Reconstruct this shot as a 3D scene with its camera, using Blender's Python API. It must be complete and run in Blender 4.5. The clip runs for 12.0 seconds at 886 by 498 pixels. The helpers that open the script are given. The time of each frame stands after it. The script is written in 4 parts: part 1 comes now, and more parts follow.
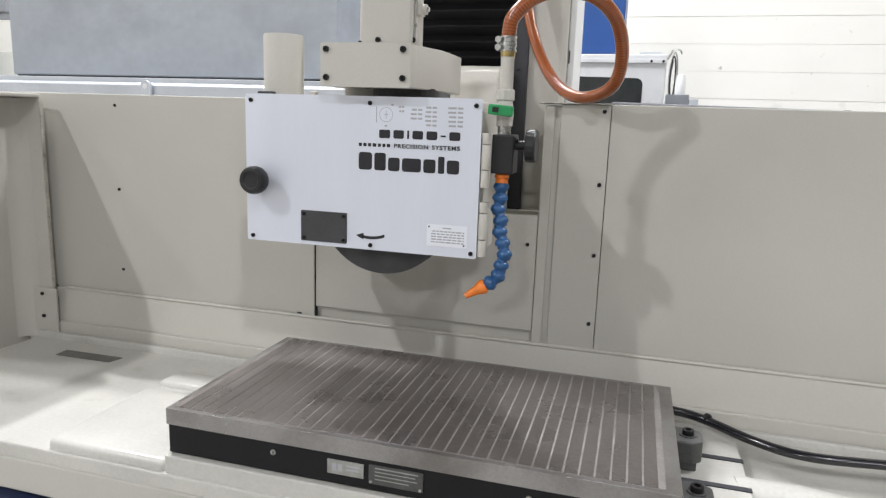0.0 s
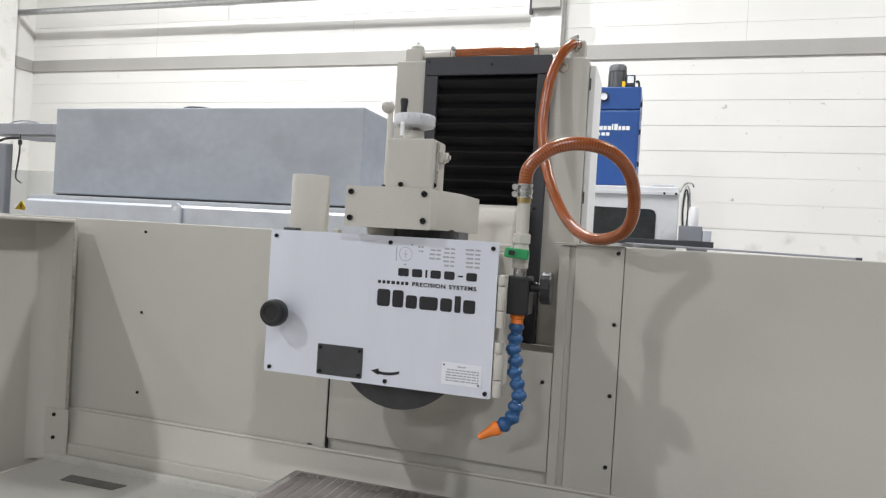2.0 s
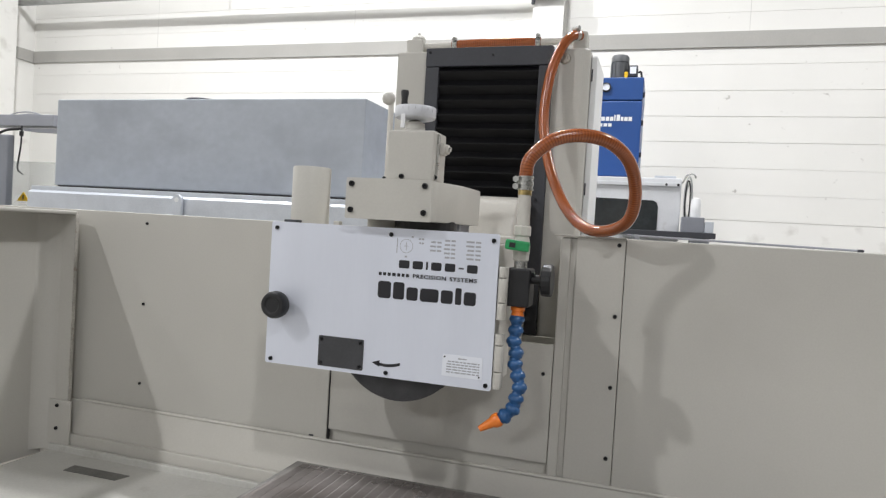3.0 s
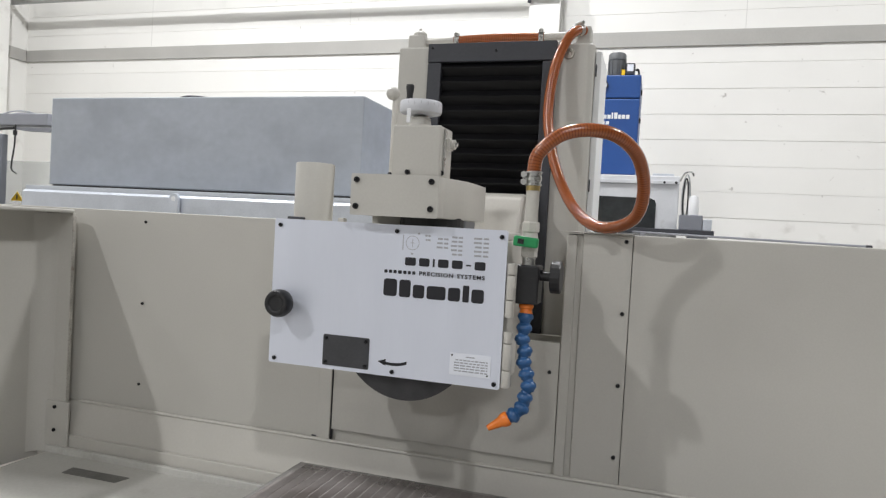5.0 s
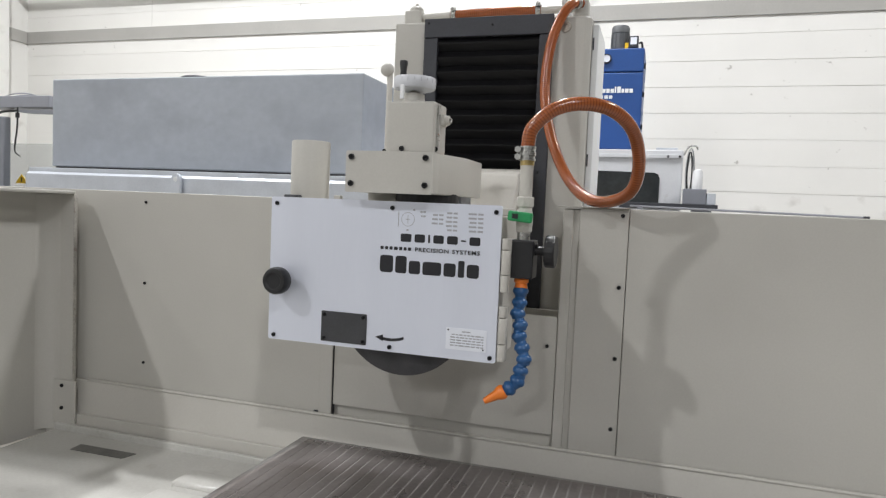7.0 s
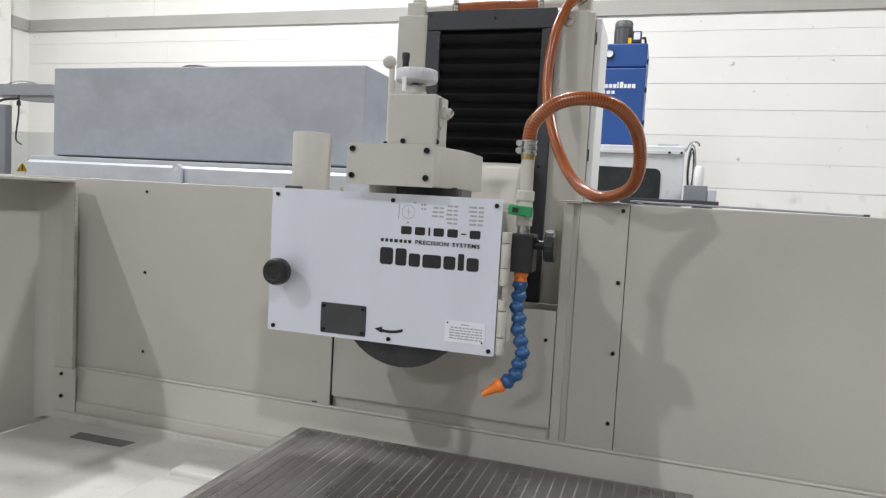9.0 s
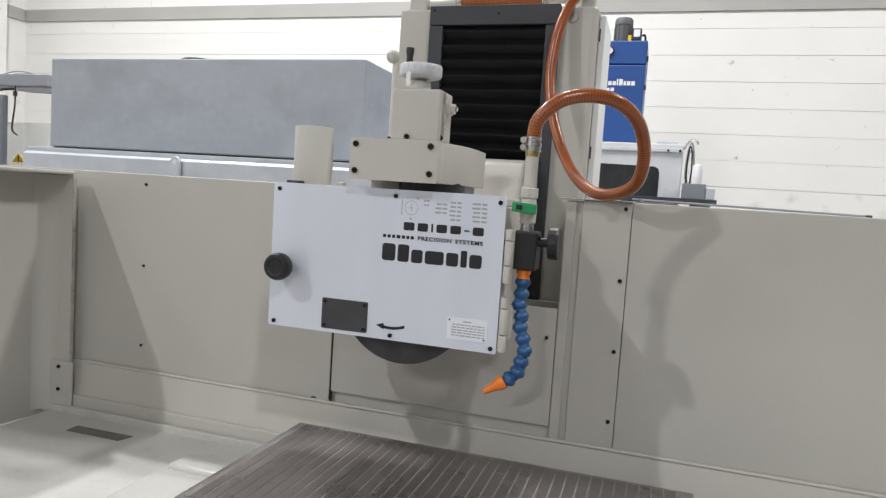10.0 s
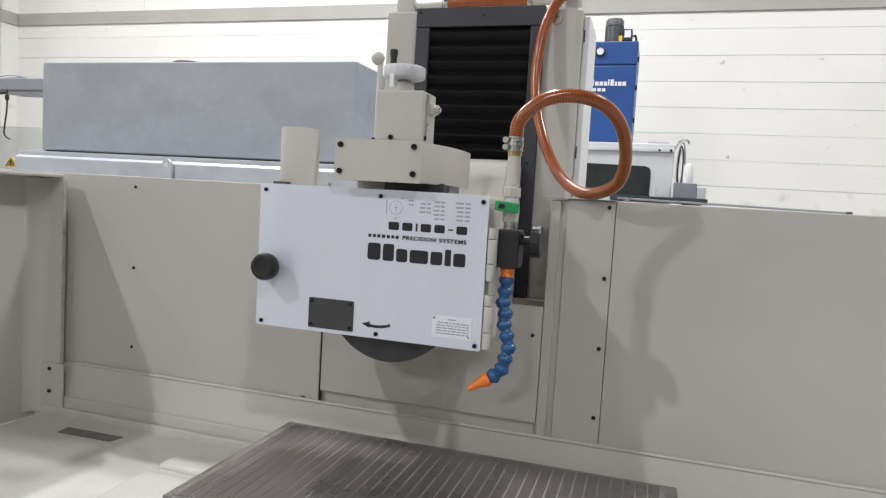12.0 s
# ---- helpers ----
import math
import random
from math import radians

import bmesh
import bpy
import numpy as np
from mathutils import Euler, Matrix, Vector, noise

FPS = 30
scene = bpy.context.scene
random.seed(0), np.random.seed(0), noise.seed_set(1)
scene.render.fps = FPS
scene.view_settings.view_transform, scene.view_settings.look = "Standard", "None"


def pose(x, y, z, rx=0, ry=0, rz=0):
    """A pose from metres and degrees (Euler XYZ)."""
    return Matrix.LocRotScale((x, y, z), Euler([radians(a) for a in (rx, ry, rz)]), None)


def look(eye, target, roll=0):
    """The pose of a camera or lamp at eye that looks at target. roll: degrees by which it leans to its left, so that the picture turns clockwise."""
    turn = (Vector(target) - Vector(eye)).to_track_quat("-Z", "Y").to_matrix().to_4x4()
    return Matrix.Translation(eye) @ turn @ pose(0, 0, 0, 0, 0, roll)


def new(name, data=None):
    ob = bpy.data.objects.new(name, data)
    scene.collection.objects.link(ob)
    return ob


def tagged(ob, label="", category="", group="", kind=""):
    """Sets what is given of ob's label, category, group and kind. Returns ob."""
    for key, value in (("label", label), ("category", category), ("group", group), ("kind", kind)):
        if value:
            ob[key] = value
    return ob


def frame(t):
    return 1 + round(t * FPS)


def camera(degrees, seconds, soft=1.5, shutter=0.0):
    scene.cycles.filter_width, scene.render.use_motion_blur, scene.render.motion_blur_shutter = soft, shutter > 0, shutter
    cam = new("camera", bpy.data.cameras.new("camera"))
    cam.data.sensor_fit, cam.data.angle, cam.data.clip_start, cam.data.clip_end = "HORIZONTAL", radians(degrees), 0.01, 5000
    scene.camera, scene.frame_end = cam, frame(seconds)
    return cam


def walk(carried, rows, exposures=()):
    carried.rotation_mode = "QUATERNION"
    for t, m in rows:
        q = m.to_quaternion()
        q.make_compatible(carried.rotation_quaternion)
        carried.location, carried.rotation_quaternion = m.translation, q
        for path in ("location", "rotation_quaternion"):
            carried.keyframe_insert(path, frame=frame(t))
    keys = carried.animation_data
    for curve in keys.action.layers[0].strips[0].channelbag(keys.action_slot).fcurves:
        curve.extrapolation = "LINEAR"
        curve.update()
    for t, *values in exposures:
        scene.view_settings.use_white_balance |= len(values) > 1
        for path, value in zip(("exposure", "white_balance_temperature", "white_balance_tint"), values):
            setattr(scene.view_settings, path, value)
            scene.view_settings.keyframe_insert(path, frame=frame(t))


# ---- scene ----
cam = camera(66.7, 12.0, soft=1.3)
# seconds, eye, target, roll
PATH = [
    (0, (0.305, -1.07, 1.47), (-0.228, 0.823, 1.103), 2.0),
    (0.5, (0.298, -1.07, 1.488), (-0.263, 0.835, 1.252), 2.9),
    (1, (0.299, -1.087, 1.513), (-0.291, 0.823, 1.453), 1.9),
    (1.5, (0.301, -1.087, 1.507), (-0.294, 0.822, 1.531), 2.8),
    (2, (0.306, -1.085, 1.507), (-0.295, 0.822, 1.484), 3.4),
    (2.5, (0.309, -1.089, 1.51), (-0.291, 0.819, 1.483), 3.5),
    (3, (0.308, -1.084, 1.509), (-0.297, 0.821, 1.459), 3.4),
    (5, (0.283, -1.073, 1.503), (-0.307, 0.837, 1.452), 3.2),
    (5.5, (0.278, -1.07, 1.501), (-0.314, 0.839, 1.426), 3.1),
    (6, (0.281, -1.073, 1.502), (-0.313, 0.835, 1.407), 2.8),
    (6.5, (0.289, -1.073, 1.502), (-0.308, 0.832, 1.395), 2.8),
    (7, (0.303, -1.074, 1.501), (-0.301, 0.83, 1.383), 2.5),
    (9, (0.304, -1.076, 1.5), (-0.299, 0.826, 1.363), 3.2),
    (9.5, (0.294, -1.074, 1.5), (-0.305, 0.829, 1.357), 3.7),
    (10, (0.291, -1.074, 1.501), (-0.299, 0.83, 1.351), 3.8),
    (10.5, (0.297, -1.074, 1.499), (-0.282, 0.834, 1.345), 3.7),
    (11, (0.302, -1.077, 1.5), (-0.276, 0.831, 1.348), 3.5),
    (11.5, (0.309, -1.079, 1.5), (-0.266, 0.831, 1.35), 3.6),
    (12, (0.315, -1.082, 1.499), (-0.265, 0.827, 1.354), 3.4),
]
walk(cam, [(t, look(eye, target, roll)) for t, eye, target, roll in PATH],
     exposures=((0.0, -0.10), (0.6, -0.2), (1.2, -0.30), (3.0, -0.35), (5.0, -0.45), (12.0, -0.38)))

# ---- light ----
world = bpy.data.worlds.new("world")
scene.world = world
world.use_nodes = True
world.node_tree.nodes["Background"].inputs[0].default_value = (0.9, 0.95, 1.0, 1)
world.node_tree.nodes["Background"].inputs[1].default_value = 0.05


def overhead_lamp(x, y, z, watts, size=0.45, color=(0.985, 0.99, 1.01)):
    data = bpy.data.lights.new("bay_or_fill_lamp", "AREA")
    data.shape, data.size, data.energy, data.color = "DISK", size, watts, color
    ob = new("bay_or_fill_lamp", data)
    ob.matrix_world = pose(x, y, z)
    return ob


overhead_lamp(-4.05, -4.8, 6.45, 320, 0.24)      # front, to the left
overhead_lamp(2.87, -4.7, 5.9, 205, 0.3)       # front, to the right
overhead_lamp(-3.8, 1.9, 6.3, 370, 0.24)
overhead_lamp(-0.9, 2.5, 6.3, 225)
# added unseen, lifts the right part of the block wall
overhead_lamp(4.4, 1.9, 6.3, 325)
# three unseen fill lamps, added far in front to soften the head's shadow
overhead_lamp(-6.0, -9.5, 6.0, 220)
overhead_lamp(6.5, -9.5, 6.0, 260)
overhead_lamp(0.4, -13.5, 6.2, 520)


# ---- materials ----
def material(name, color, rough=0.5, metal=0.0, vary=0.08, scale=6.0, grain=180.0, bump=0.04, coat=0.0, dirt=None, rough_vary=0.1, stretch=(1, 1, 1), spec=0.5, world=False):
    """A surface with soft variation at a large and a fine scale and a little relief."""
    m = bpy.data.materials.new(name)
    m.use_nodes = True
    n, l = m.node_tree.nodes, m.node_tree.links
    b = n["Principled BSDF"]
    b.inputs["Metallic"].default_value = metal
    b.inputs["Specular IOR Level"].default_value = spec
    b.inputs["Coat Weight"].default_value = coat
    b.inputs["Coat Roughness"].default_value = 0.15
    co = n.new("ShaderNodeTexCoord")
    mp = n.new("ShaderNodeMapping")
    mp.inputs["Scale"].default_value = stretch
    at = n.new("ShaderNodeNewGeometry").outputs["Position"] if world else co.outputs["Object"]
    l.new(at, mp.inputs["Vector"])
    big = n.new("ShaderNodeTexNoise")
    big.inputs["Scale"].default_value, big.inputs["Detail"].default_value = scale, 5
    fine = n.new("ShaderNodeTexNoise")
    fine.inputs["Scale"].default_value, fine.inputs["Detail"].default_value = grain, 3
    l.new(mp.outputs[0], big.inputs["Vector"])
    l.new(mp.outputs[0], fine.inputs["Vector"])
    ramp = n.new("ShaderNodeValToRGB")
    lo = tuple(max(0, c * (1 - vary)) for c in color)
    hi = tuple(min(1, c * (1 + vary)) for c in color)
    ramp.color_ramp.elements[0].position, ramp.color_ramp.elements[1].position = 0.3, 0.7
    ramp.color_ramp.elements[0].color, ramp.color_ramp.elements[1].color = (*lo, 1), (*hi, 1)
    l.new(big.outputs["Fac"], ramp.inputs["Fac"])
    mix = n.new("ShaderNodeMix")
    mix.data_type, mix.blend_type = "RGBA", "OVERLAY"
    mix.inputs["Factor"].default_value = min(1.0, vary * 2)
    l.new(ramp.outputs["Color"], mix.inputs["A"])
    bw = n.new("ShaderNodeRGBToBW")
    l.new(fine.outputs["Color"], bw.inputs[0])
    l.new(bw.outputs[0], mix.inputs["B"])
    out = mix.outputs["Result"]
    if dirt:
        spot = n.new("ShaderNodeTexNoise")
        spot.inputs["Scale"].default_value, spot.inputs["Detail"].default_value = dirt[1], 8
        l.new(mp.outputs[0], spot.inputs["Vector"])
        edge = n.new("ShaderNodeValToRGB")
        edge.color_ramp.elements[0].position, edge.color_ramp.elements[1].position = dirt[2], dirt[3]
        l.new(spot.outputs["Fac"], edge.inputs["Fac"])
        over = n.new("ShaderNodeMix")
        over.data_type = "RGBA"
        over.inputs["B"].default_value = (*dirt[0], 1)
        l.new(edge.outputs["Color"], over.inputs["Factor"])
        l.new(out, over.inputs["A"])
        out = over.outputs["Result"]
    l.new(out, b.inputs["Base Color"])
    rr = n.new("ShaderNodeMapRange")
    rr.inputs["To Min"].default_value, rr.inputs["To Max"].default_value = max(0.03, rough - rough_vary), min(1, rough + rough_vary)
    l.new(big.outputs["Fac"], rr.inputs["Value"])
    l.new(rr.outputs[0], b.inputs["Roughness"])
    bp = n.new("ShaderNodeBump")
    bp.inputs["Strength"].default_value, bp.inputs["Distance"].default_value = bump, 0.002
    l.new(fine.outputs["Fac"], bp.inputs["Height"])
    l.new(bp.outputs[0], b.inputs["Normal"])
    return m


CREAM = material("cream_machine_paint", (0.50, 0.485, 0.445), 0.42, vary=0.035, scale=3, grain=260, bump=0.05, dirt=((0.40, 0.385, 0.35), 2.2, 0.55, 0.95))
CREAM_LIGHT = material("pale_cream_paint", (0.54, 0.52, 0.475), 0.4, vary=0.04, scale=4, grain=200, bump=0.04)
TRAY = material("worn_cream_tray_paint", (0.55, 0.54, 0.505), 0.36, vary=0.08, scale=5, grain=160, bump=0.04, dirt=((0.36, 0.33, 0.28), 9, 0.62, 0.8))
# upright streaks: brushed grain, with its soft sheen put into the colour
DOOR = material("brushed_white_aluminium", (0.70, 0.73, 0.815), 0.34, metal=0.18, vary=0.028, scale=14, grain=400, bump=0.01, stretch=(1, 1, 0.08))
GREYBOX = material("mottled_grey_sheet", (0.40, 0.43, 0.475), 0.42, metal=0.15, vary=0.07, scale=2.2, grain=22, bump=0.0, dirt=((0.315, 0.335, 0.372), 3.6, 0.48, 0.80), stretch=(1, 1, 1.3))
GREYTRIM = material("pale_grey_steel", (0.55, 0.58, 0.63), 0.35, metal=0.3, vary=0.08, scale=8, grain=150)
DARKGREY = material("dark_grey_steel", (0.034, 0.036, 0.044), 0.5, vary=0.15, scale=8, grain=200)
BELLOWS = material("black_bellows_cloth", (0.0042, 0.0042, 0.005), 0.42, vary=0.2, scale=14, grain=500, bump=0.1, spec=0.25)
BLACK = material("black_plastic", (0.011, 0.011, 0.0125), 0.45, vary=0.15, scale=20, grain=300, bump=0.06)
CHUCKBLACK = material("black_chuck_paint", (0.006, 0.006, 0.0075), 0.5, vary=0.2, scale=14, grain=250, bump=0.06, spec=0.3)
BLACKCABLE = material("glossy_black_cable", (0.012, 0.012, 0.016), 0.18, vary=0.1, scale=20, grain=200, coat=0.4)
SCREW = material("black_oxide_screw", (0.02, 0.02, 0.022), 0.35, metal=0.6, vary=0.2, scale=60, grain=400)
WHEEL = material("dark_grinding_wheel", (0.08, 0.08, 0.085), 0.85, vary=0.2, scale=30, grain=700, bump=0.35)
STEEL = material("ground_steel", (0.39, 0.38, 0.375), 0.30, metal=0.85, vary=0.12, scale=7, grain=220, bump=0.03, dirt=((0.09, 0.065, 0.055), 5, 0.46, 0.80), rough_vary=0.12, world=True)
POLE = material("ground_steel_pole", (0.245, 0.222, 0.216), 0.29, metal=0.75, vary=0.12, scale=7, grain=150, bump=0.04, dirt=((0.10, 0.07, 0.06), 4.5, 0.52, 0.86), rough_vary=0.14, world=True)
BRASS = material("pale_pole_separator", (0.34, 0.32, 0.31), 0.42, metal=0.4, vary=0.18, scale=6, grain=200, dirt=((0.15, 0.125, 0.115), 4, 0.44, 0.72), world=True)
CLAMP = material("grey_cast_clamp", (0.1, 0.1, 0.1), 0.5, metal=0.5, vary=0.2, scale=20, grain=200)
ZINC = material("zinc_plated_steel", (0.55, 0.55, 0.53), 0.28, metal=0.95, vary=0.12, scale=40, grain=300)
BRONZE = material("yellow_brass_fitting", (0.5, 0.38, 0.16), 0.3, metal=0.9, vary=0.1, scale=40, grain=300)
HOSE = material("orange_clear_hose", (0.31, 0.086, 0.023), 0.22, vary=0.1, scale=18, grain=120, coat=0.3, bump=0.02)
HOSE_RIB = material("dark_orange_hose_spiral", (0.19, 0.045, 0.013), 0.22, vary=0.12, scale=18, grain=120, coat=0.3, bump=0.02)
LOCBLUE = material("blue_coolant_plastic", (0.022, 0.09, 0.23), 0.35, vary=0.1, scale=30, grain=200)
LOCORANGE = material("orange_coolant_plastic", (0.85, 0.22, 0.03), 0.35, vary=0.08, scale=30, grain=200)
GREEN = material("green_valve_handle", (0.02, 0.27, 0.09), 0.4, vary=0.12, scale=40, grain=200)
BLUE = material("blue_cabinet_paint", (0.013, 0.066, 0.25), 0.4, vary=0.08, scale=4, grain=150)
WHITEPAINT = material("white_wall_paint", (0.83, 0.82, 0.785), 0.55, vary=0.03, scale=1.6, grain=90, bump=0.15, dirt=((0.6, 0.58, 0.54), 5.5, 0.57, 0.82))
BLOCKPAINT = material("painted_block_face", (0.83, 0.82, 0.785), 0.55, vary=0.03, scale=1.3, grain=70, bump=0.25, dirt=((0.50, 0.48, 0.45), 13, 0.70, 0.76), world=True)
JOINT = material("mortar_joint", (0.70, 0.69, 0.66), 0.9, vary=0.1, scale=4, grain=120, bump=0.2)
BAND = material("grey_band", (0.42, 0.41, 0.385), 0.6, vary=0.06, scale=2, grain=90)
WHITE = material("white_enamel", (0.78, 0.79, 0.8), 0.35, vary=0.03, scale=6, grain=150)
UNITWHITE = material("scuffed_white_metal", (0.62, 0.63, 0.65), 0.4, vary=0.07, scale=6, grain=120, dirt=((0.4, 0.38, 0.36), 8, 0.66, 0.85))
GALV = material("galvanised_conduit", (0.5, 0.51, 0.52), 0.35, metal=0.8, vary=0.1, scale=20, grain=200)
CONCRETE = material("concrete_floor", (0.3, 0.29, 0.27), 0.6, vary=0.15, scale=1.2, grain=80, bump=0.1)
ROOF = material("unseen_grey_ceiling", (0.3, 0.3, 0.3), 0.7, vary=0.05, scale=1, grain=40)
INK = material("black_print", (0.012, 0.012, 0.016), 0.45, vary=0.05, scale=50, grain=200)
INKGREY = material("grey_print", (0.38, 0.385, 0.41), 0.5, vary=0.05, scale=50, grain=200)
YELLOW = material("yellow_warning_print", (0.8, 0.5, 0.02), 0.4, vary=0.05, scale=50, grain=200)
LABELWHITE = material("white_label_plate", (0.80, 0.825, 0.89), 0.35, metal=0.1, vary=0.03, scale=30, grain=300)
DIAL = material("dull_aluminium_dial", (0.60, 0.61, 0.64), 0.45, metal=0.1, vary=0.06, scale=20, grain=200)
ARMGREY = material("mid_grey_arm_paint", (0.30, 0.31, 0.345), 0.45, vary=0.06, scale=6, grain=150)
TAG = material("weathered_label", (0.33, 0.33, 0.31), 0.4, metal=0.3, vary=0.15, scale=40, grain=300)
PLUG = material("tarnished_plug", (0.42, 0.39, 0.34), 0.35, metal=0.7, vary=0.2, scale=60, grain=300)
MOTORGREY = material("dark_motor_paint", (0.10, 0.105, 0.11), 0.5, vary=0.12, scale=12, grain=150)
WORN = material("worn_chipped_edge", (0.42, 0.40, 0.36), 0.5, vary=0.2, scale=30, grain=200, dirt=((0.2, 0.14, 0.1), 40, 0.58, 0.7))
SMOKE = material("smoked_window", (0.02, 0.024, 0.026), 0.12, vary=0.2, scale=10, grain=50, coat=0.3)
HAZE = material("pale_clear_acrylic", (0.62, 0.66, 0.63), 0.25, vary=0.06, scale=4, grain=80)
HAZE.node_tree.nodes["Principled BSDF"].inputs["Alpha"].default_value = 0.28
CONTROL = material("grey_control_box_paint", (0.22, 0.23, 0.26), 0.45, vary=0.06, scale=6, grain=150)


# ---- mesh helpers ----
def part(name, bm, mat, parent=None, label="", smooth=False):
    me = bpy.data.meshes.new(name)
    bmesh.ops.recalc_face_normals(bm, faces=bm.faces)
    if smooth:
        for f in bm.faces:
            f.smooth = True
        for e in bm.edges:
            if len(e.link_faces) == 2 and e.calc_face_angle(0) > radians(38):
                e.smooth = False
    bm.to_mesh(me)
    bm.free()
    me.materials.append(mat)
    ob = new(name, me)
    if parent:
        put(ob, parent)
    if label:
        ob["label"] = label
    return ob


def thing(name, label, category, at=(0, 0, 0), group="", kind=""):
    ob = new(name)
    ob.location = at
    ob.empty_display_size = 0.05
    bpy.context.view_layer.update()
    return tagged(ob, label, category, group, kind)


def put(ob, parent):
    """Parent a part whose mesh is in world coordinates."""
    ob.parent = parent
    ob.matrix_parent_inverse = Matrix.Translation(parent.location).inverted() if parent.parent is None else Matrix()
    return ob


def box(x0, x1, y0, y1, z0, z1, r=0.0, seg=2, bm=None):
    own = bmesh.new()
    bmesh.ops.create_cube(own, size=1)
    for v in own.verts:
        v.co = ((x0 + x1) / 2 + v.co.x * (x1 - x0), (y0 + y1) / 2 + v.co.y * (y1 - y0), (z0 + z1) / 2 + v.co.z * (z1 - z0))
    if r:
        bmesh.ops.bevel(own, geom=own.edges[:], offset=r, segments=seg, profile=0.5, affect="EDGES")
    if bm is None:
        return own
    return join(bm, own)


def join(bm, other):
    me = bpy.data.meshes.new("tmp")
    other.to_mesh(me)
    other.free()
    bm.from_mesh(me)
    bpy.data.meshes.remove(me)
    return bm


def aim(a, b):
    a, b = Vector(a), Vector(b)
    return Matrix.Translation(a) @ (b - a).to_track_quat("Z", "Y").to_matrix().to_4x4()


def rod(a, b, r, r2=None, seg=20, bevel=0.0, bm=None):
    """A round bar from a to b."""
    own = bmesh.new()
    length = (Vector(b) - Vector(a)).length
    bmesh.ops.create_cone(own, cap_ends=True, segments=seg, radius1=r, radius2=r if r2 is None else r2, depth=length)
    if bevel:
        rims = [e for e in own.edges if abs(e.verts[0].co.z - e.verts[1].co.z) < 1e-6]
        bmesh.ops.bevel(own, geom=rims, offset=bevel, segments=2, profile=0.5, affect="EDGES")
    bmesh.ops.translate(own, verts=own.verts, vec=(0, 0, length / 2))
    own.transform(aim(a, b))
    return own if bm is None else join(bm, own)


def lathe(profile, a, b, seg=24):
    """A turned shape: (radius, way along a to b) pairs."""
    bm = bmesh.new()
    rings = []
    for r, h in profile:
        rings.append([bm.verts.new((r * math.cos(2 * math.pi * i / seg), r * math.sin(2 * math.pi * i / seg), h)) for i in range(seg)])
    for p, q in zip(rings, rings[1:]):
        for i in range(seg):
            bm.faces.new((p[i], p[(i + 1) % seg], q[(i + 1) % seg], q[i]))
    bm.faces.new(rings[0][::-1])
    bm.faces.new(rings[-1])
    bm.transform(aim(a, b))
    return bm


def spline(points, n):
    """A smooth line through the points, n steps between neighbours."""
    p = [Vector(q) for q in points]
    p = [p[0] * 2 - p[1]] + p + [p[-1] * 2 - p[-2]]
    out = []
    for i in range(1, len(p) - 2):
        a, b, c, d = p[i - 1 : i + 3]
        for k in range(n):
            t = k / n
            out.append(0.5 * (2 * b + (c - a) * t + (2 * a - 5 * b + 4 * c - d) * t * t + (3 * b - a - 3 * c + d) * t**3))
    out.append(p[-2])
    return out


def even(line, step):
    """The same line with points at even steps."""
    out, left = [line[0].copy()], step
    for a, b in zip(line, line[1:]):
        d, way = (b - a).length, 0.0
        while d - way >= left:
            way += left
            out.append(a.lerp(b, way / d))
            left = step
        left -= d - way
    return out


def tube(line, radius, seg=16, bm=None):
    """A tube along a line; radius is a number or a function of the point's index."""
    own = bmesh.new()
    rings, up = [], None
    for i, p in enumerate(line):
        t = (line[min(i + 1, len(line) - 1)] - line[max(i - 1, 0)]).normalized()
        if up is None:
            up = t.orthogonal().normalized()
        up = (up - t * up.dot(t)).normalized()
        side = t.cross(up)
        r = radius(i) if callable(radius) else radius
        rings.append([own.verts.new(p + r * (math.cos(2 * math.pi * k / seg) * up + math.sin(2 * math.pi * k / seg) * side)) for k in range(seg)])
    for p, q in zip(rings, rings[1:]):
        for k in range(seg):
            own.faces.new((p[k], p[(k + 1) % seg], q[(k + 1) % seg], q[k]))
    own.faces.new(rings[0][::-1])
    own.faces.new(rings[-1])
    return own if bm is None else join(bm, own)


def slab(outline, thick, axis="y", at=0.0, r=0.0):
    """A plate cut to an outline; for axis y the outline is (x, z), for x it is (y, z), for z it is (x, y). It reaches from at to at + thick."""
    bm = bmesh.new()
    def place(a, b, c):
        return {"y": (a, c, b), "x": (c, a, b), "z": (a, b, c)}[axis]
    front = [bm.verts.new(place(a, b, at)) for a, b in outline]
    back = [bm.verts.new(place(a, b, at + thick)) for a, b in outline]
    bm.faces.new(front)
    bm.faces.new(back[::-1])
    n = len(outline)
    for i in range(n):
        bm.faces.new((front[i], back[i], back[(i + 1) % n], front[(i + 1) % n]))
    if r:
        bmesh.ops.recalc_face_normals(bm, faces=bm.faces)
        bmesh.ops.bevel(bm, geom=bm.edges[:], offset=r, segments=2, profile=0.5, affect="EDGES")
    return bm


def round_rect(x0, x1, z0, z1, r, n=5):
    out = []
    for cx, cz, a in ((x1 - r, z1 - r, 0), (x0 + r, z1 - r, 90), (x0 + r, z0 + r, 180), (x1 - r, z0 + r, 270)):
        for i in range(n + 1):
            w = radians(a + 90 * i / n)
            out.append((cx + r * math.cos(w), cz + r * math.sin(w)))
    return out


